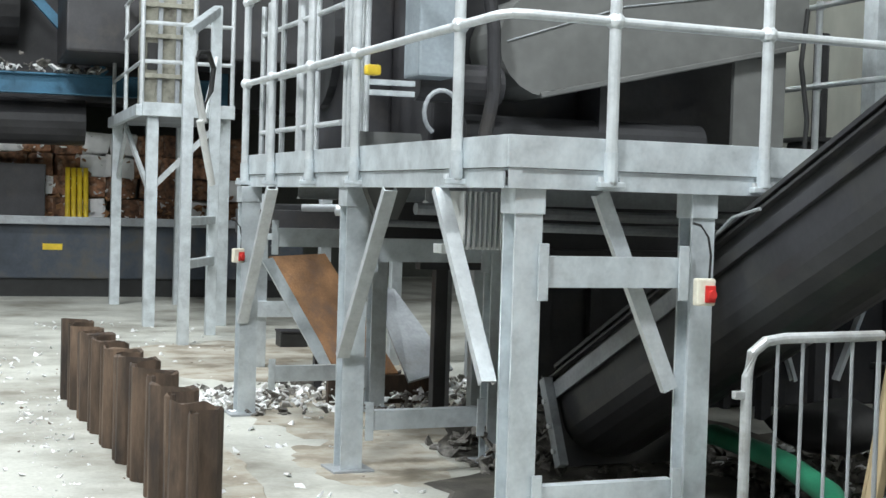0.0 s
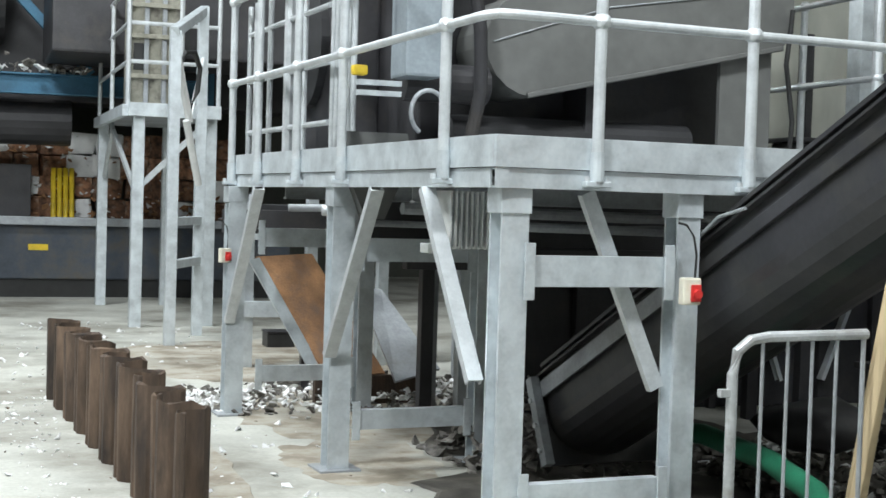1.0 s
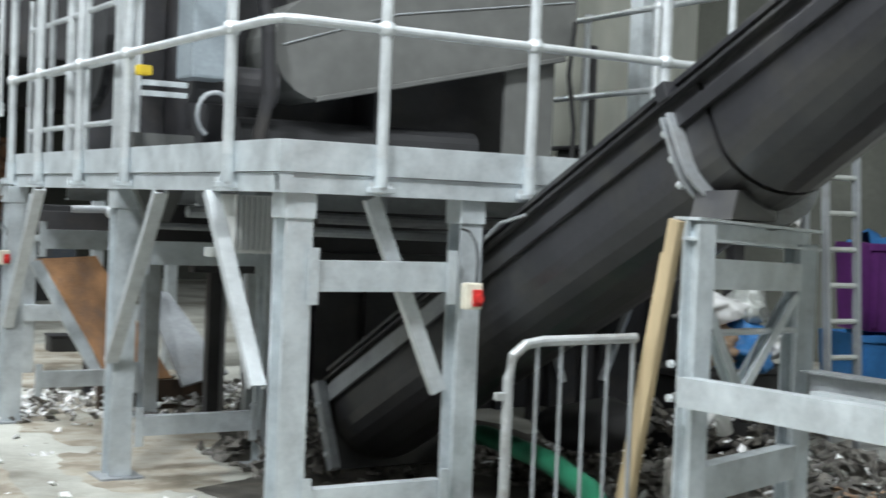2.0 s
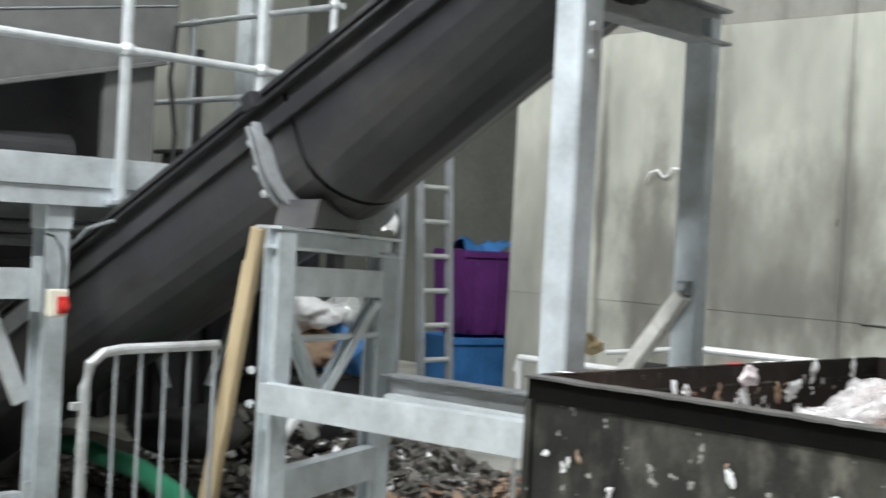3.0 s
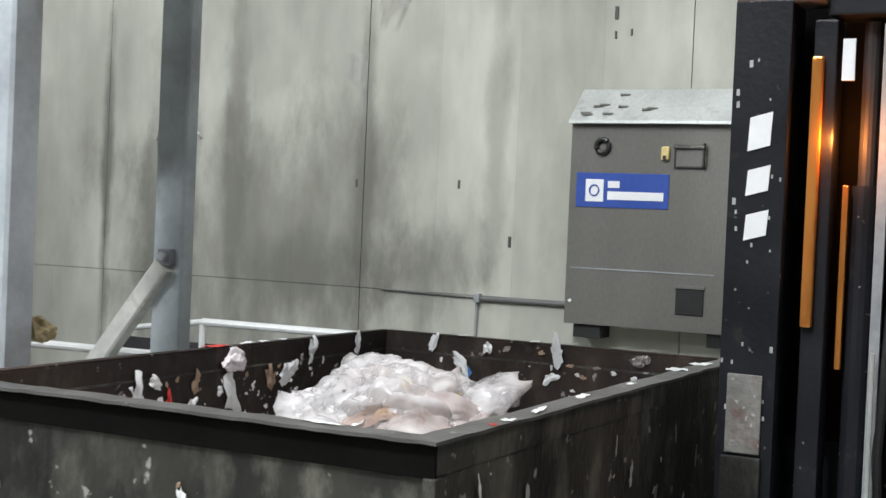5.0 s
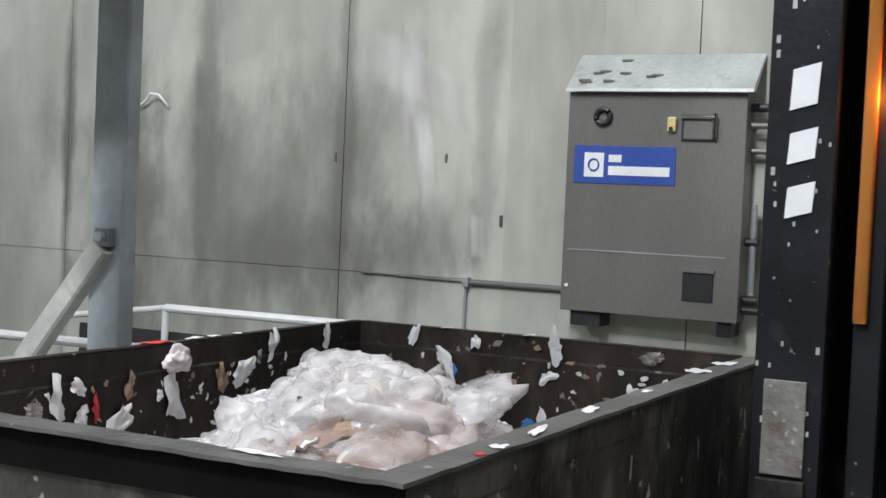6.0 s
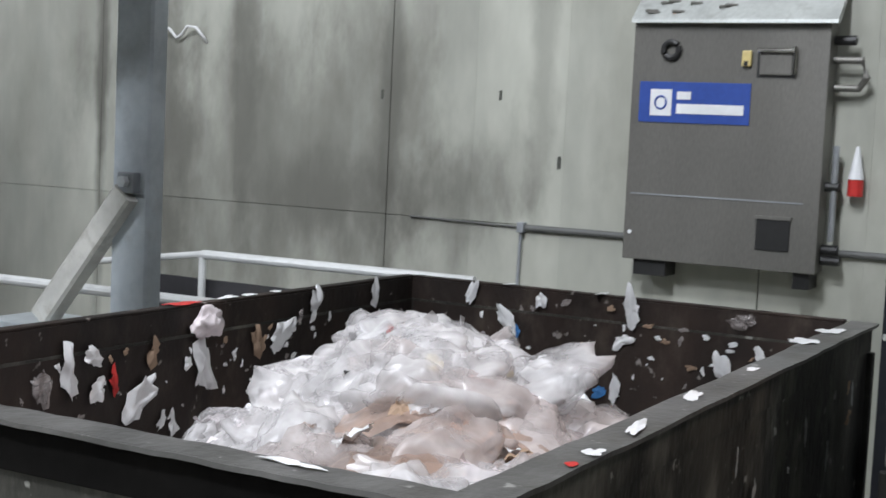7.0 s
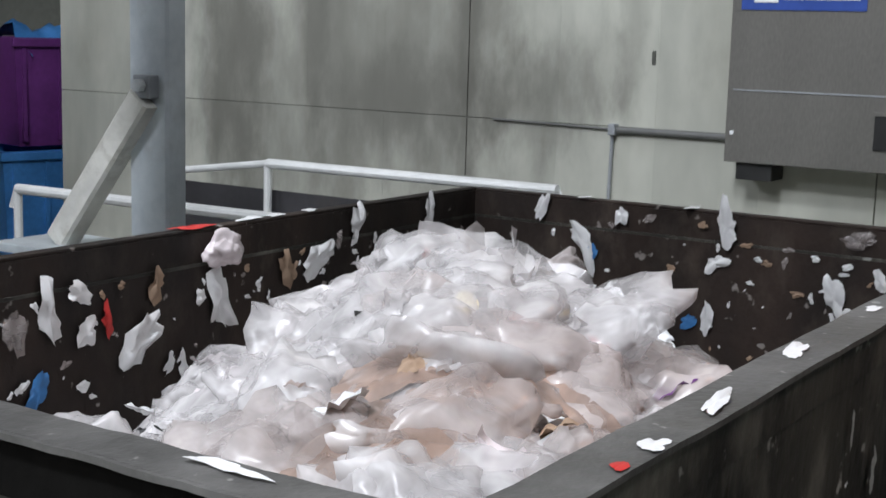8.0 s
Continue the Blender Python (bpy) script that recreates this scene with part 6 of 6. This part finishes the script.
def scrap_tyre():
    t = thing("dark_sack", "dark grey sack lying on the litter heap", "sack", pose(3.97, 5.62, 0.26, 0, 0, 20))
    b = ball(nb(), (0, 0, 0.1), 0.3, 0.45)
    for v in b.verts:
        v.co += v.co.normalized() * 0.05 * noise.noise(v.co * 7)
    part("sack", b, MACHINE_DK, t, smooth=True)
    w = thing("white_pipe", "bent white plastic pipe lying on scrap", "pipe", pose(3.345, 4.0, 0.50, 0, 0, 0))
    part("pipe", tube(nb(), [(-0.06, 0, 0.0), (-0.045, 0, 0.07), (0.0, 0.01, 0.15), (0.06, 0.02, 0.19), (0.12, 0.03, 0.17), (0.15, 0.04, 0.10)], 0.033, 14), FILM_WHITE, w, smooth=True)
    part("support", bx(-0.1, 0.18, -0.06, 0.1, -0.50, 0.01, bevel=0.02), SCRAP_MIX, w)


scrap_tyre()


def wire_scrap():
    b = tube(nb(), [(6.62, 4.88, 1.79), (6.61, 4.85, 1.85), (6.61, 4.80, 1.865), (6.62, 4.76, 1.82), (6.62, 4.73, 1.835), (6.61, 4.69, 1.875), (6.61, 4.64, 1.87), (6.63, 4.61, 1.83), (6.652, 4.60, 1.80)], 0.007, 6)
    ob = part("wire_scrap", b, FILM_WHITE, None, smooth=True)
    tagged(ob, "bent white wire scrap caught on the concrete wall", "wire")


wire_scrap()


# ---------------------------------------------------------------- sheet-pile kerb on the floor
def sheet_piles():
    t = thing("sheet_pile_kerb", "row of short rusty corrugated sheet piles", "sheet piling")
    rnd = random.Random(8)
    n = 9
    a, b = Vector((0.845, 5.37, 0)), Vector((0.60, 9.5, 0))
    d = (b - a).normalized()
    s = Vector((d.y, -d.x, 0))
    pitch = (b - a).length / n
    for i in range(n):
        o = a + d * pitch * i
        h = 0.535 + rnd.uniform(-0.02, 0.02)
        th = 0.012
        line = [(0.0, 0.02), (0.02, 0.0), (0.05, 0.0), (0.085, 0.03), (0.11, 0.11), (0.135, 0.135), (0.17, 0.145), (0.215, 0.135), (0.24, 0.11), (0.262, 0.03), (0.295, 0.0), (pitch - 0.02, 0.0), (pitch - 0.004, 0.012)]
        q = [o + d * (u * pitch / 0.345 if u < 0.3 else u) + s * (v * 1.2) for u, v in line]
        q2 = [p - s * th - d * 0.003 for p in q]
        bm = nb()
        loop = q + q2[::-1]
        lo = [bm.verts.new(p) for p in loop]
        hi = [bm.verts.new(p + Vector((rnd.uniform(-.004, .004), 0, h + rnd.uniform(-.012, .012)))) for p in loop]
        k, m = len(loop), len(q)
        for j in range(k):
            bm.faces.new((lo[j], lo[(j + 1) % k], hi[(j + 1) % k], hi[j]))
        for j in range(m - 1):
            bm.faces.new((hi[j], hi[j + 1], hi[k - 2 - j], hi[k - 1 - j]))
        part("pile_sheet", bm, RUST, t)
        lip = nb()
        tube(lip, [o + s * 0.01] + [o + s * 0.01 + Vector((0, 0, h + 0.01))], 0.012, 6)
        part("interlock", lip, RUST, t)


sheet_piles()


# ---------------------------------------------------------------- chute and frames under the platform
def chute():
    t = thing("waste_chute", "rusty sheet-steel chute with grey cheeks", "chute")
    part("bed", slab(nb(), [(2.36, 8.85, 0.20), (2.80, 8.95, 0.20), (2.36, 9.35, 1.0), (1.93, 9.2, 0.98)], 0.02), RUST_BRIGHT, t, "bright rusty chute bed")
    part("cheek", slab(nb(), [(1.86, 9.05, 0.97), (1.93, 9.05, 0.99), (2.36, 8.88, 0.22), (2.28, 8.88, 0.20)], 0.03), GALV, t)
    part("cheek", slab(nb(), [(2.80, 8.70, 0.17), (3.15, 8.80, 0.24), (2.88, 9.35, 0.75), (2.69, 9.30, 0.77)], 0.02), GALV_DULL, t, "pale grey side cheek")
    part("prop", bx(2.3, 2.36, 9.3, 9.36, 0, 0.95), MACHINE_DK, t)
    part("foot", bx(2.3, 3.1, 8.9, 8.96, 0.0, 0.2), RUST, t)


chute()


def under_frames():
    t = thing("steel_framework", "dark steel conveyor frame standing under the platform", "frame")
    part("beam", bx(2.6, 4.4, 7.9, 8.0, 0.98, 1.12, bevel=0.006), MACHINE_DK, t)
    part("beam", bx(1.9, 4.4, 10.2, 10.3, 1.12, 1.3, bevel=0.006), MACHINE_DK, t)
    for x in (2.75, 3.0, 3.2, 3.45, 3.8, 4.2):
        part("upright", bx(x - 0.04, x + 0.04, 7.92, 8.0, 0, 1.0, bevel=0.004), MACHINE_DK if x != 3.0 else GALV, t)
    part("belt_side", bx(2.4, 4.6, 8.3, 8.36, 1.14, 1.40, bevel=0.01), RUBBER, t)
    part("rear_panel", bx(3.25, 4.7, 7.98, 8.04, 0.1, 1.48), MACHINE_DK, t, "black rear panel")
    c = thing("control_box", "black box standing on the floor", "box", pose(2.865, 12.5, 0) @ Matrix.Diagonal((0.65, 0.8, 0.7, 1)))
    part("case", bx(-0.2, 0.2, -0.15, 0.15, 0.0, 0.2, bevel=0.02), BLACK, c)
    part("lid", bx(-0.21, 0.21, -0.16, 0.16, 0.2, 0.225, bevel=0.008), MACHINE_DK, c)


under_frames()


def pipe_bundle():
    t = thing("pipe_bundle", "grey and rusty pipes running under the platform", "pipes")
    rnd = random.Random(61)
    for i in range(7):
        y, z = 8.5 + i * 0.22, 1.18 + rnd.uniform(0, 0.34)
        x0 = 2.1 + rnd.uniform(0, 0.7)
        part("pipe", tube(nb(), [(x0, y, z), (x0 + 0.8, y + 0.03, z + rnd.uniform(-.03, .03)), (4.5, y, z)], rnd.uniform(0.018, 0.045), 12), (GALV_DULL, RUST, GALV_TUBE, MACHINE_BLUE)[i % 4], t, smooth=True)
    for x in (2.95, 3.75):
        part("hanger", bx(x - 0.02, x + 0.02, 8.4, 10.1, 1.10, 1.14), GALV_DULL, t)
        part("hanger_leg", bx(x - 0.03, x + 0.03, 8.38, 8.44, 0, 1.14), GALV_DULL, t)
        part("hanger_leg", bx(x - 0.03, x + 0.03, 10.06, 10.12, 0, 1.14), GALV_DULL, t)
    f = thing("support_trestle", "galvanised frame with tie beams behind the platform", "trestle")
    for x in (2.25, 2.78, 3.4):
        part("post", bx(x - 0.045, x + 0.045, 10.95, 11.05, 0, 1.42, bevel=0.005), GALV, f)
    for z in (1.05, 0.42):
        part("beam", bx(2.2, 3.45, 10.9, 10.95, z, z + 0.13, bevel=0.005), GALV, f)
    part("belt", bx(2.2, 4.6, 11.06, 11.5, 1.28, 1.34, bevel=0.01), RUBBER, f)


pipe_bundle()


# ---------------------------------------------------------------- rear walkway beside the wall
def rear_walkway():
    t = thing("rear_walkway", "galvanised walkway with tubular guard rails", "walkway")
    part("deck", bx(4.98, 5.52, 5.98, 8.0, 1.62, 1.68), GALV_DULL, t)
    for z in (2.20, 2.705):
        part("rail", tube(nb(), [(5.05, 7.85, z), (5.07, 6.9, z), (5.12, 5.98, z)], 0.02), GALV_TUBE, t)
    for y, r in ((7.45, 0.022), (6.70, 0.030), (6.0, 0.022)):
        s = part("standard", tube(nb(), [(5.07, y, 1.6), (5.07, y, 2.74)], r), GALV_TUBE, t)
        for z in (2.2, 2.705):
            part("knuckle", ball(nb(), (5.07, y, z), 0.036), GALV_TUBE, s)
    for x in (5.05, 5.46):
        for y in (6.35, 7.9):
            part("leg", bx(x - 0.04, x + 0.04, y - 0.04, y + 0.04, 0, 1.62, bevel=0.004), MACHINE_DK, t)
    part("deck", bx(5.522, 5.9, 7.4, 8.0, 1.62, 1.68), GALV_DULL, t)
    part("column", bx(5.62, 5.80, 7.6, 7.75, 1.68, 4.0, bevel=0.006), GALV, t)
    w = part("wall_behind", bx(4.4, 7.2, 9.0, 9.2, 0, 7.6), CONC, None)
    tagged(w, "pale concrete cross wall in the background", "wall", kind="structure")
    d = thing("drive_unit", "dark drive unit on the walkway", "motor", pose(5.3, 7.75, 1.68))
    part("housing", bx(-0.15, 0.15, -0.15, 0.15, 0, 0.18, bevel=0.02), MACHINE_DK, d)
    part("flange", bx(-0.19, 0.19, -0.19, 0.19, 0.18, 0.21, bevel=0.01), MACHINE_DK, d)
    part("shaft", tube(nb(), [(0, 0, 0.21), (0, 0, 0.9)], 0.05), MACHINE_DK, d)


rear_walkway()


# Made-up dark box that hides the bright foot of the cross wall.
def dark_casing():
    t = thing("dark_backdrop", "dark casing added to darken the view behind the litter", "casing")
    part("casing", bx(4.45, 7.0, 8.42, 8.9, 0.0, 1.56, bevel=0.02), MACHINE_DK, t)
    for i in range(6):
        x = 4.6 + i * 0.45
        part("stiffener", bx(x - 0.03, x + 0.03, 8.36, 8.42, 0.0, 1.52, bevel=0.005), MACHINE_DK, t)
    part("flange", bx(4.43, 7.02, 8.35, 8.41, 1.52, 1.58, bevel=0.005), GALV_DULL, t)
    for a, b in (((5.15, 8.3, 1.3), (5.55, 8.3, 0.2)), ((5.9, 8.3, 0.2), (6.3, 8.3, 1.2))):
        part("brace", extrude(nb(), c_profile(0.03, 0.06, 0.007), a, b, up=(0, 1, 0)), GALV_TUBE, t)


dark_casing()


# ---------------------------------------------------------------- far end of the hall
def access_tower():
    t = thing("access_tower", "galvanised access tower with guard rails and braces", "platform")
    for x, y, z in ((1.71, 17.4, 2.24), (1.78, 14.5, 2.24), (2.55, 14.6, 2.24), (2.5, 17.4, 2.24)):
        part("leg", bx(x - 0.06, x + 0.06, y - 0.06, y + 0.06, 0, z, bevel=0.006), GALV, t)
    part("deck", bx(1.66, 2.62, 14.42, 17.5, 2.24, 2.31), GALV_DULL, t)
    part("edge_beam", bx(1.60, 1.66, 14.42, 17.5, 2.20, 2.32, bevel=0.004), GALV, t)
    part("edge_beam", bx(1.66, 2.62, 14.36, 14.42, 2.20, 2.34, bevel=0.004), GALV, t)
    for z in (2.77, 3.17, 3.55):
        part("rail", tube(nb(), [(1.66, 17.4, z), (1.66, 14.45, z), (2.6, 14.45, z)], 0.022), GALV_TUBE, t)
    for x, y in ((1.66, 17.4), (1.66, 16.0), (1.66, 14.45), (2.2, 14.45), (2.6, 14.45)):
        part("standard", tube(nb(), [(x, y, 2.3), (x, y, 3.55)], 0.024), GALV_TUBE, t)
    for a, b in (((1.78, 14.5, 1.45), (2.5, 14.5, 2.18)), ((1.72, 16.6, 2.2), (1.76, 14.6, 1.45)), ((1.72, 17.3, 1.6), (1.72, 16.4, 2.2))):
        part("brace", extrude(nb(), c_profile(0.04, 0.06, 0.008), a, b), GALV_TUBE, t)


access_tower()


def tower_cabinet():
    t = thing("control_cabinet", "beige machine cabinet on the access tower deck", "cabinet")
    part("body", bx(1.80, 2.40, 15.75, 16.12, 2.31, 3.62, bevel=0.02), BEIGE, t)
    for x in (1.80, 2.0, 2.2, 2.40):
        part("edge_post", bx(x - 0.025, x + 0.025, 15.70, 15.75, 2.31, 3.62, bevel=0.006), GALV_DULL, t)
    for z in (2.7, 3.15, 3.5):
        part("cross_rail", bx(1.78, 2.42, 15.66, 15.70, z, z + 0.05, bevel=0.006), BEIGE, t)
    part("dark_opening", bx(1.86, 1.98, 15.735, 15.748, 2.8, 3.1), BLACK, t)


BEIGE = mat("dusty_beige_paint", (0.33, 0.32, 0.26), 0.6, 0, 0.3, 5, 40, 0.1, dirt=(0.13, 0.12, 0.10), dirt_amt=0.45, dirt_scale=5)
tower_cabinet()


def portal_frame():
    t = thing("portal_frame", "galvanised portal frame with diagonal bars", "frame")
    for x, y, z in ((1.87, 12.65, 2.90), (2.28, 13.6, 3.26)):
        part("post", bx(x - 0.05, x + 0.05, y - 0.05, y + 0.05, 0, z, bevel=0.006), GALV, t)
    part("head", extrude(nb(), r_profile(0.09, 0.09), (1.85, 12.6, 2.88), (2.30, 13.65, 3.24)), GALV, t)
    for z in (0.75, 1.15):
        part("tie", extrude(nb(), r_profile(0.08, 0.08), (1.87, 12.65, z), (2.28, 13.6, z)), GALV, t)
    part("diagonal", tube(nb(), [(1.89, 12.75, 2.76), (1.96, 12.85, 2.5), (2.03, 12.95, 2.25), (2.07, 13.0, 2.09)], 0.036), WHITE_PIPE, t)
    part("diagonal", tube(nb(), [(2.03, 12.95, 2.10), (2.10, 13.05, 1.85), (2.20, 13.2, 1.50)], 0.036), WHITE_PIPE, t)
    part("diagonal", tube(nb(), [(2.06, 13.0, 2.05), (2.27, 13.5, 2.75)], 0.022), GALV_TUBE, t)
    part("cable_loop", tube(nb(), [(1.97, 12.95, 2.35), (1.96, 12.95, 2.6), (2.02, 13.0, 2.74), (2.12, 13.1, 2.76), (2.19, 13.2, 2.62), (2.17, 13.2, 2.4), (2.08, 13.1, 2.2)], 0.026), BLACK, t)


portal_frame()


def far_plant():
    t = thing("overhead_plant", "dark overhead plant on blue steel beams", "plant")
    part("blue_beam", extrude(nb(), h_profile(0.2, 0.26, 0.02), (-3.0, 18.0, 2.72), (3.1, 18.0, 2.76)), BLUE_STEEL, t, "blue painted steel beam")
    part("blue_brace", extrude(nb(), r_profile(0.10, 0.12), (0.55, 18.0, 4.0), (1.6, 18.0, 2.9)), BLUE_STEEL, t)
    part("blue_post", extrude(nb(), r_profile(0.2, 0.2), (3.1, 18.2, 0), (3.1, 18.2, 5.0)), BLUE_STEEL, t)
    part("blue_post", extrude(nb(), r_profile(0.2, 0.2), (-2.9, 18.2, 0), (-2.9, 18.2, 5.0)), BLUE_STEEL, t)
    part("drum", tube(nb(), [(-2.0, 18.8, 4.05), (0.55, 18.8, 4.05)], 0.75, 28), MACHINE_DK, t, "grey drum")
    part("housing", bx(-3.0, 5.0, 19.0, 20.0, 2.6, 5.5, bevel=0.03), MACHINE_DK, t)
    part("screen_tube", tube(nb(), [(-3, 18.6, 2.25), (1.4, 18.6, 2.3)], 0.3, 20), MACHINE_DK, t)
    part("upper_casing", bx(1.0, 4.5, 16.2, 18.0, 3.0, 5.4, bevel=0.03), MACHINE_DK, t)
    s = thing("low_conveyor", "dark blue-grey low conveyor casing across the floor", "conveyor")
    part("casing", bx(-3.0, 4.4, 18.6, 19.2, 0.24, 0.98, bevel=0.02), mat("blue_grey_casing", (0.055, 0.066, 0.085), 0.6, 0.1, 0.4, 2, 30, 0.1, dirt=(0.10, 0.085, 0.06), dirt_amt=0.42, dirt_scale=2), s)
    part("top_rail", bx(-3.0, 4.4, 18.5, 18.62, 0.95, 1.06, bevel=0.01), GALV_DULL, s)
    part("skid", bx(-3.0, 4.4, 18.65, 19.1, 0.0, 0.24), BLACK, s)
    part("side_board", bx(-3.0, 0.95, 19.15, 19.25, 0.98, 1.75, bevel=0.01), MACHINE_DK, s)
    part("warning_patch", bx(0.9, 1.15, 18.59, 18.6, 0.62, 0.70), YELLOW, s)
    for i in range(4):
        p = tube(nb(), [(1.27 + i * 0.085, 19.36, 0.0), (1.25 + i * 0.08, 19.38, 1.72)], 0.035, 10)
        tagged(part("yellow_pole", p, YELLOW, None, smooth=True), "yellow pole leaning on the conveyor casing", "pole", "yellow poles")
    rnd = random.Random(14)
    for i in range(60):
        x, z = -1.8 + (i % 15) * 0.38 + rnd.uniform(-.05, .05), 1.02 + (i // 15) * 0.30
        b = bx(-0.19, 0.19, -0.2, 0.2, 0, 0.29, bevel=0.03)
        for v in b.verts:
            v.co += Vector((noise.noise(v.co * 9 + Vector((i, 0, 0))), 0, noise.noise(v.co * 9 + Vector((0, i, 0))))) * 0.06
        o = part("waste_bale", b, BALE if rnd.random() < 0.8 else FILM_WHITE, None)
        o.matrix_basis = pose(x, 19.75, z, 0, 0, rnd.uniform(-10, 10))
        tagged(o, "crumpled brown waste bundle stacked behind the conveyor", "waste bundle", "waste bundles")
    st = thing("bundle_rack", "steel rack under the waste bundles", "rack")
    part("shelf", bx(-2.2, 4.2, 19.4, 20.1, 0.98, 1.02), MACHINE_DK, st)
    for x in (-2.1, 1.0, 4.1):
        part("leg", bx(x - 0.05, x + 0.05, 19.5, 19.6, 0, 0.98), MACHINE_DK, st)


far_plant()
def stuffed_sacks():
    """Slumped sacks on a pallet box behind the support frame."""
    b = thing("pallet_box", "dark plastic pallet box under slumped sacks", "pallet box", pose(5.33, 6.32, 0, 0, 0, 8))
    part("shell", bx(-0.45, 0.45, -0.22, 0.22, 0.10, 0.52, bevel=0.015), MACHINE_DK, b)
    part("rim", bx(-0.47, 0.47, -0.24, 0.24, 0.52, 0.56, bevel=0.01), MACHINE_DK, b)
    for x in (-0.38, 0.0, 0.38):
        part("foot", bx(x - 0.06, x + 0.06, -0.20, 0.20, 0.0, 0.10, bevel=0.006), BLACK, b)
    for i, (x, y, z, r, mt, word) in enumerate(((5.16, 6.22, 0.68, 0.17, CARD, "tan"), (5.40, 6.20, 0.67, 0.19, BLUEP, "blue"), (5.60, 6.26, 0.68, 0.16, FILM_WHITE, "white"), (5.20, 6.26, 0.90, 0.16, FILM_WHITE, "white"),
                                                (5.48, 6.26, 0.91, 0.17, LID, "grey"))):
        o = part("slumped_sack", bag(nb(), r, 400 + i, 0.8, 4), mt, None, smooth=True)
        o.matrix_basis = pose(x, y, z, 0, 0, 40 * i)
        tagged(o, "slumped " + word + " plastic sack on a pallet box", "sack", "sacks behind the support frame")


stuffed_sacks()
spread("ledge_litter", "white shredded scraps caught on the dark plant", -2.5, 1.6, 17.7, 18.3, 90, 0.03, 0.10, FILM_WHITE, 51, 0.0).location = (0, 0, 2.92)
spread("ledge_litter", "mixed shredded scraps caught on the dark plant", -2.5, 1.6, 17.7, 18.3, 90, 0.04, 0.12, SCRAP_MIX, 52, 0.3).location = (0, 0, 2.9)
spread("bundle_litter", "bright scraps among the waste bundles", -2.0, 4.0, 19.48, 19.56, 160, 0.02, 0.07, FILM_WHITE, 53, 1.3).location = (0, 0, 1.04)
spread("bundle_litter", "rusty orange scraps among the waste bundles", -2.0, 4.0, 19.46, 19.56, 160, 0.03, 0.09, RUST_BRIGHT, 54, 1.3).location = (0, 0, 1.04)


# ---------------------------------------------------------------- what moves
def motions():
    """The heap swells while film and flakes drop on it from the conveyor head."""
    rnd = random.Random(2)
    walk(HEAP, [(t, pose(0, 0, dz * 0.6)) for t, dz in RISE])
    for ob, rest, arrive in FILMS:
        lift = [(t, dz) for t, dz in RISE]
        if arrive is None:
            k = 0.15 + 0.55 * heap_r(rest.translation.x, rest.translation.y)
            walk(ob, [(t, pose(0, 0, dz * k) @ rest) for t, dz in lift])
            continue
        fall = 0.58
        t0 = max(0.1, min(arrive, 7.9) - fall)
        p = rest.translation
        hx, hy = 3.48 + rnd.uniform(-0.10, 0.10), 1.62 + rnd.uniform(-0.10, 0.10)
        spin = (rnd.uniform(-70, 70), rnd.uniform(-70, 70), rnd.uniform(-40, 40))
        if ob.name.startswith("film_strip"):
            spin = (spin[0] * 0.3, spin[1] * 0.3, spin[2])
        r0 = rest.to_3x3().to_4x4()
        rows = [(0.0, pose(hx, hy, 2.74) @ r0), (t0, pose(hx, hy, 2.74) @ r0)]
        end = p.z + rise(t0 + fall)
        for k in (0.3, 0.55, 0.8, 1.0):
            z = 2.74 - (2.74 - end) * k * k
            q = pose(hx + (p.x - hx) * k, hy + (p.y - hy) * k, z, *[s * (1 - k) for s in spin])
            rows.append((t0 + fall * k, q @ r0))
        for t, dz in lift:
            if t > t0 + fall + 0.05:
                rows.append((t, pose(p.x, p.y, p.z + dz) @ r0))
        walk(ob, rows)


motions()
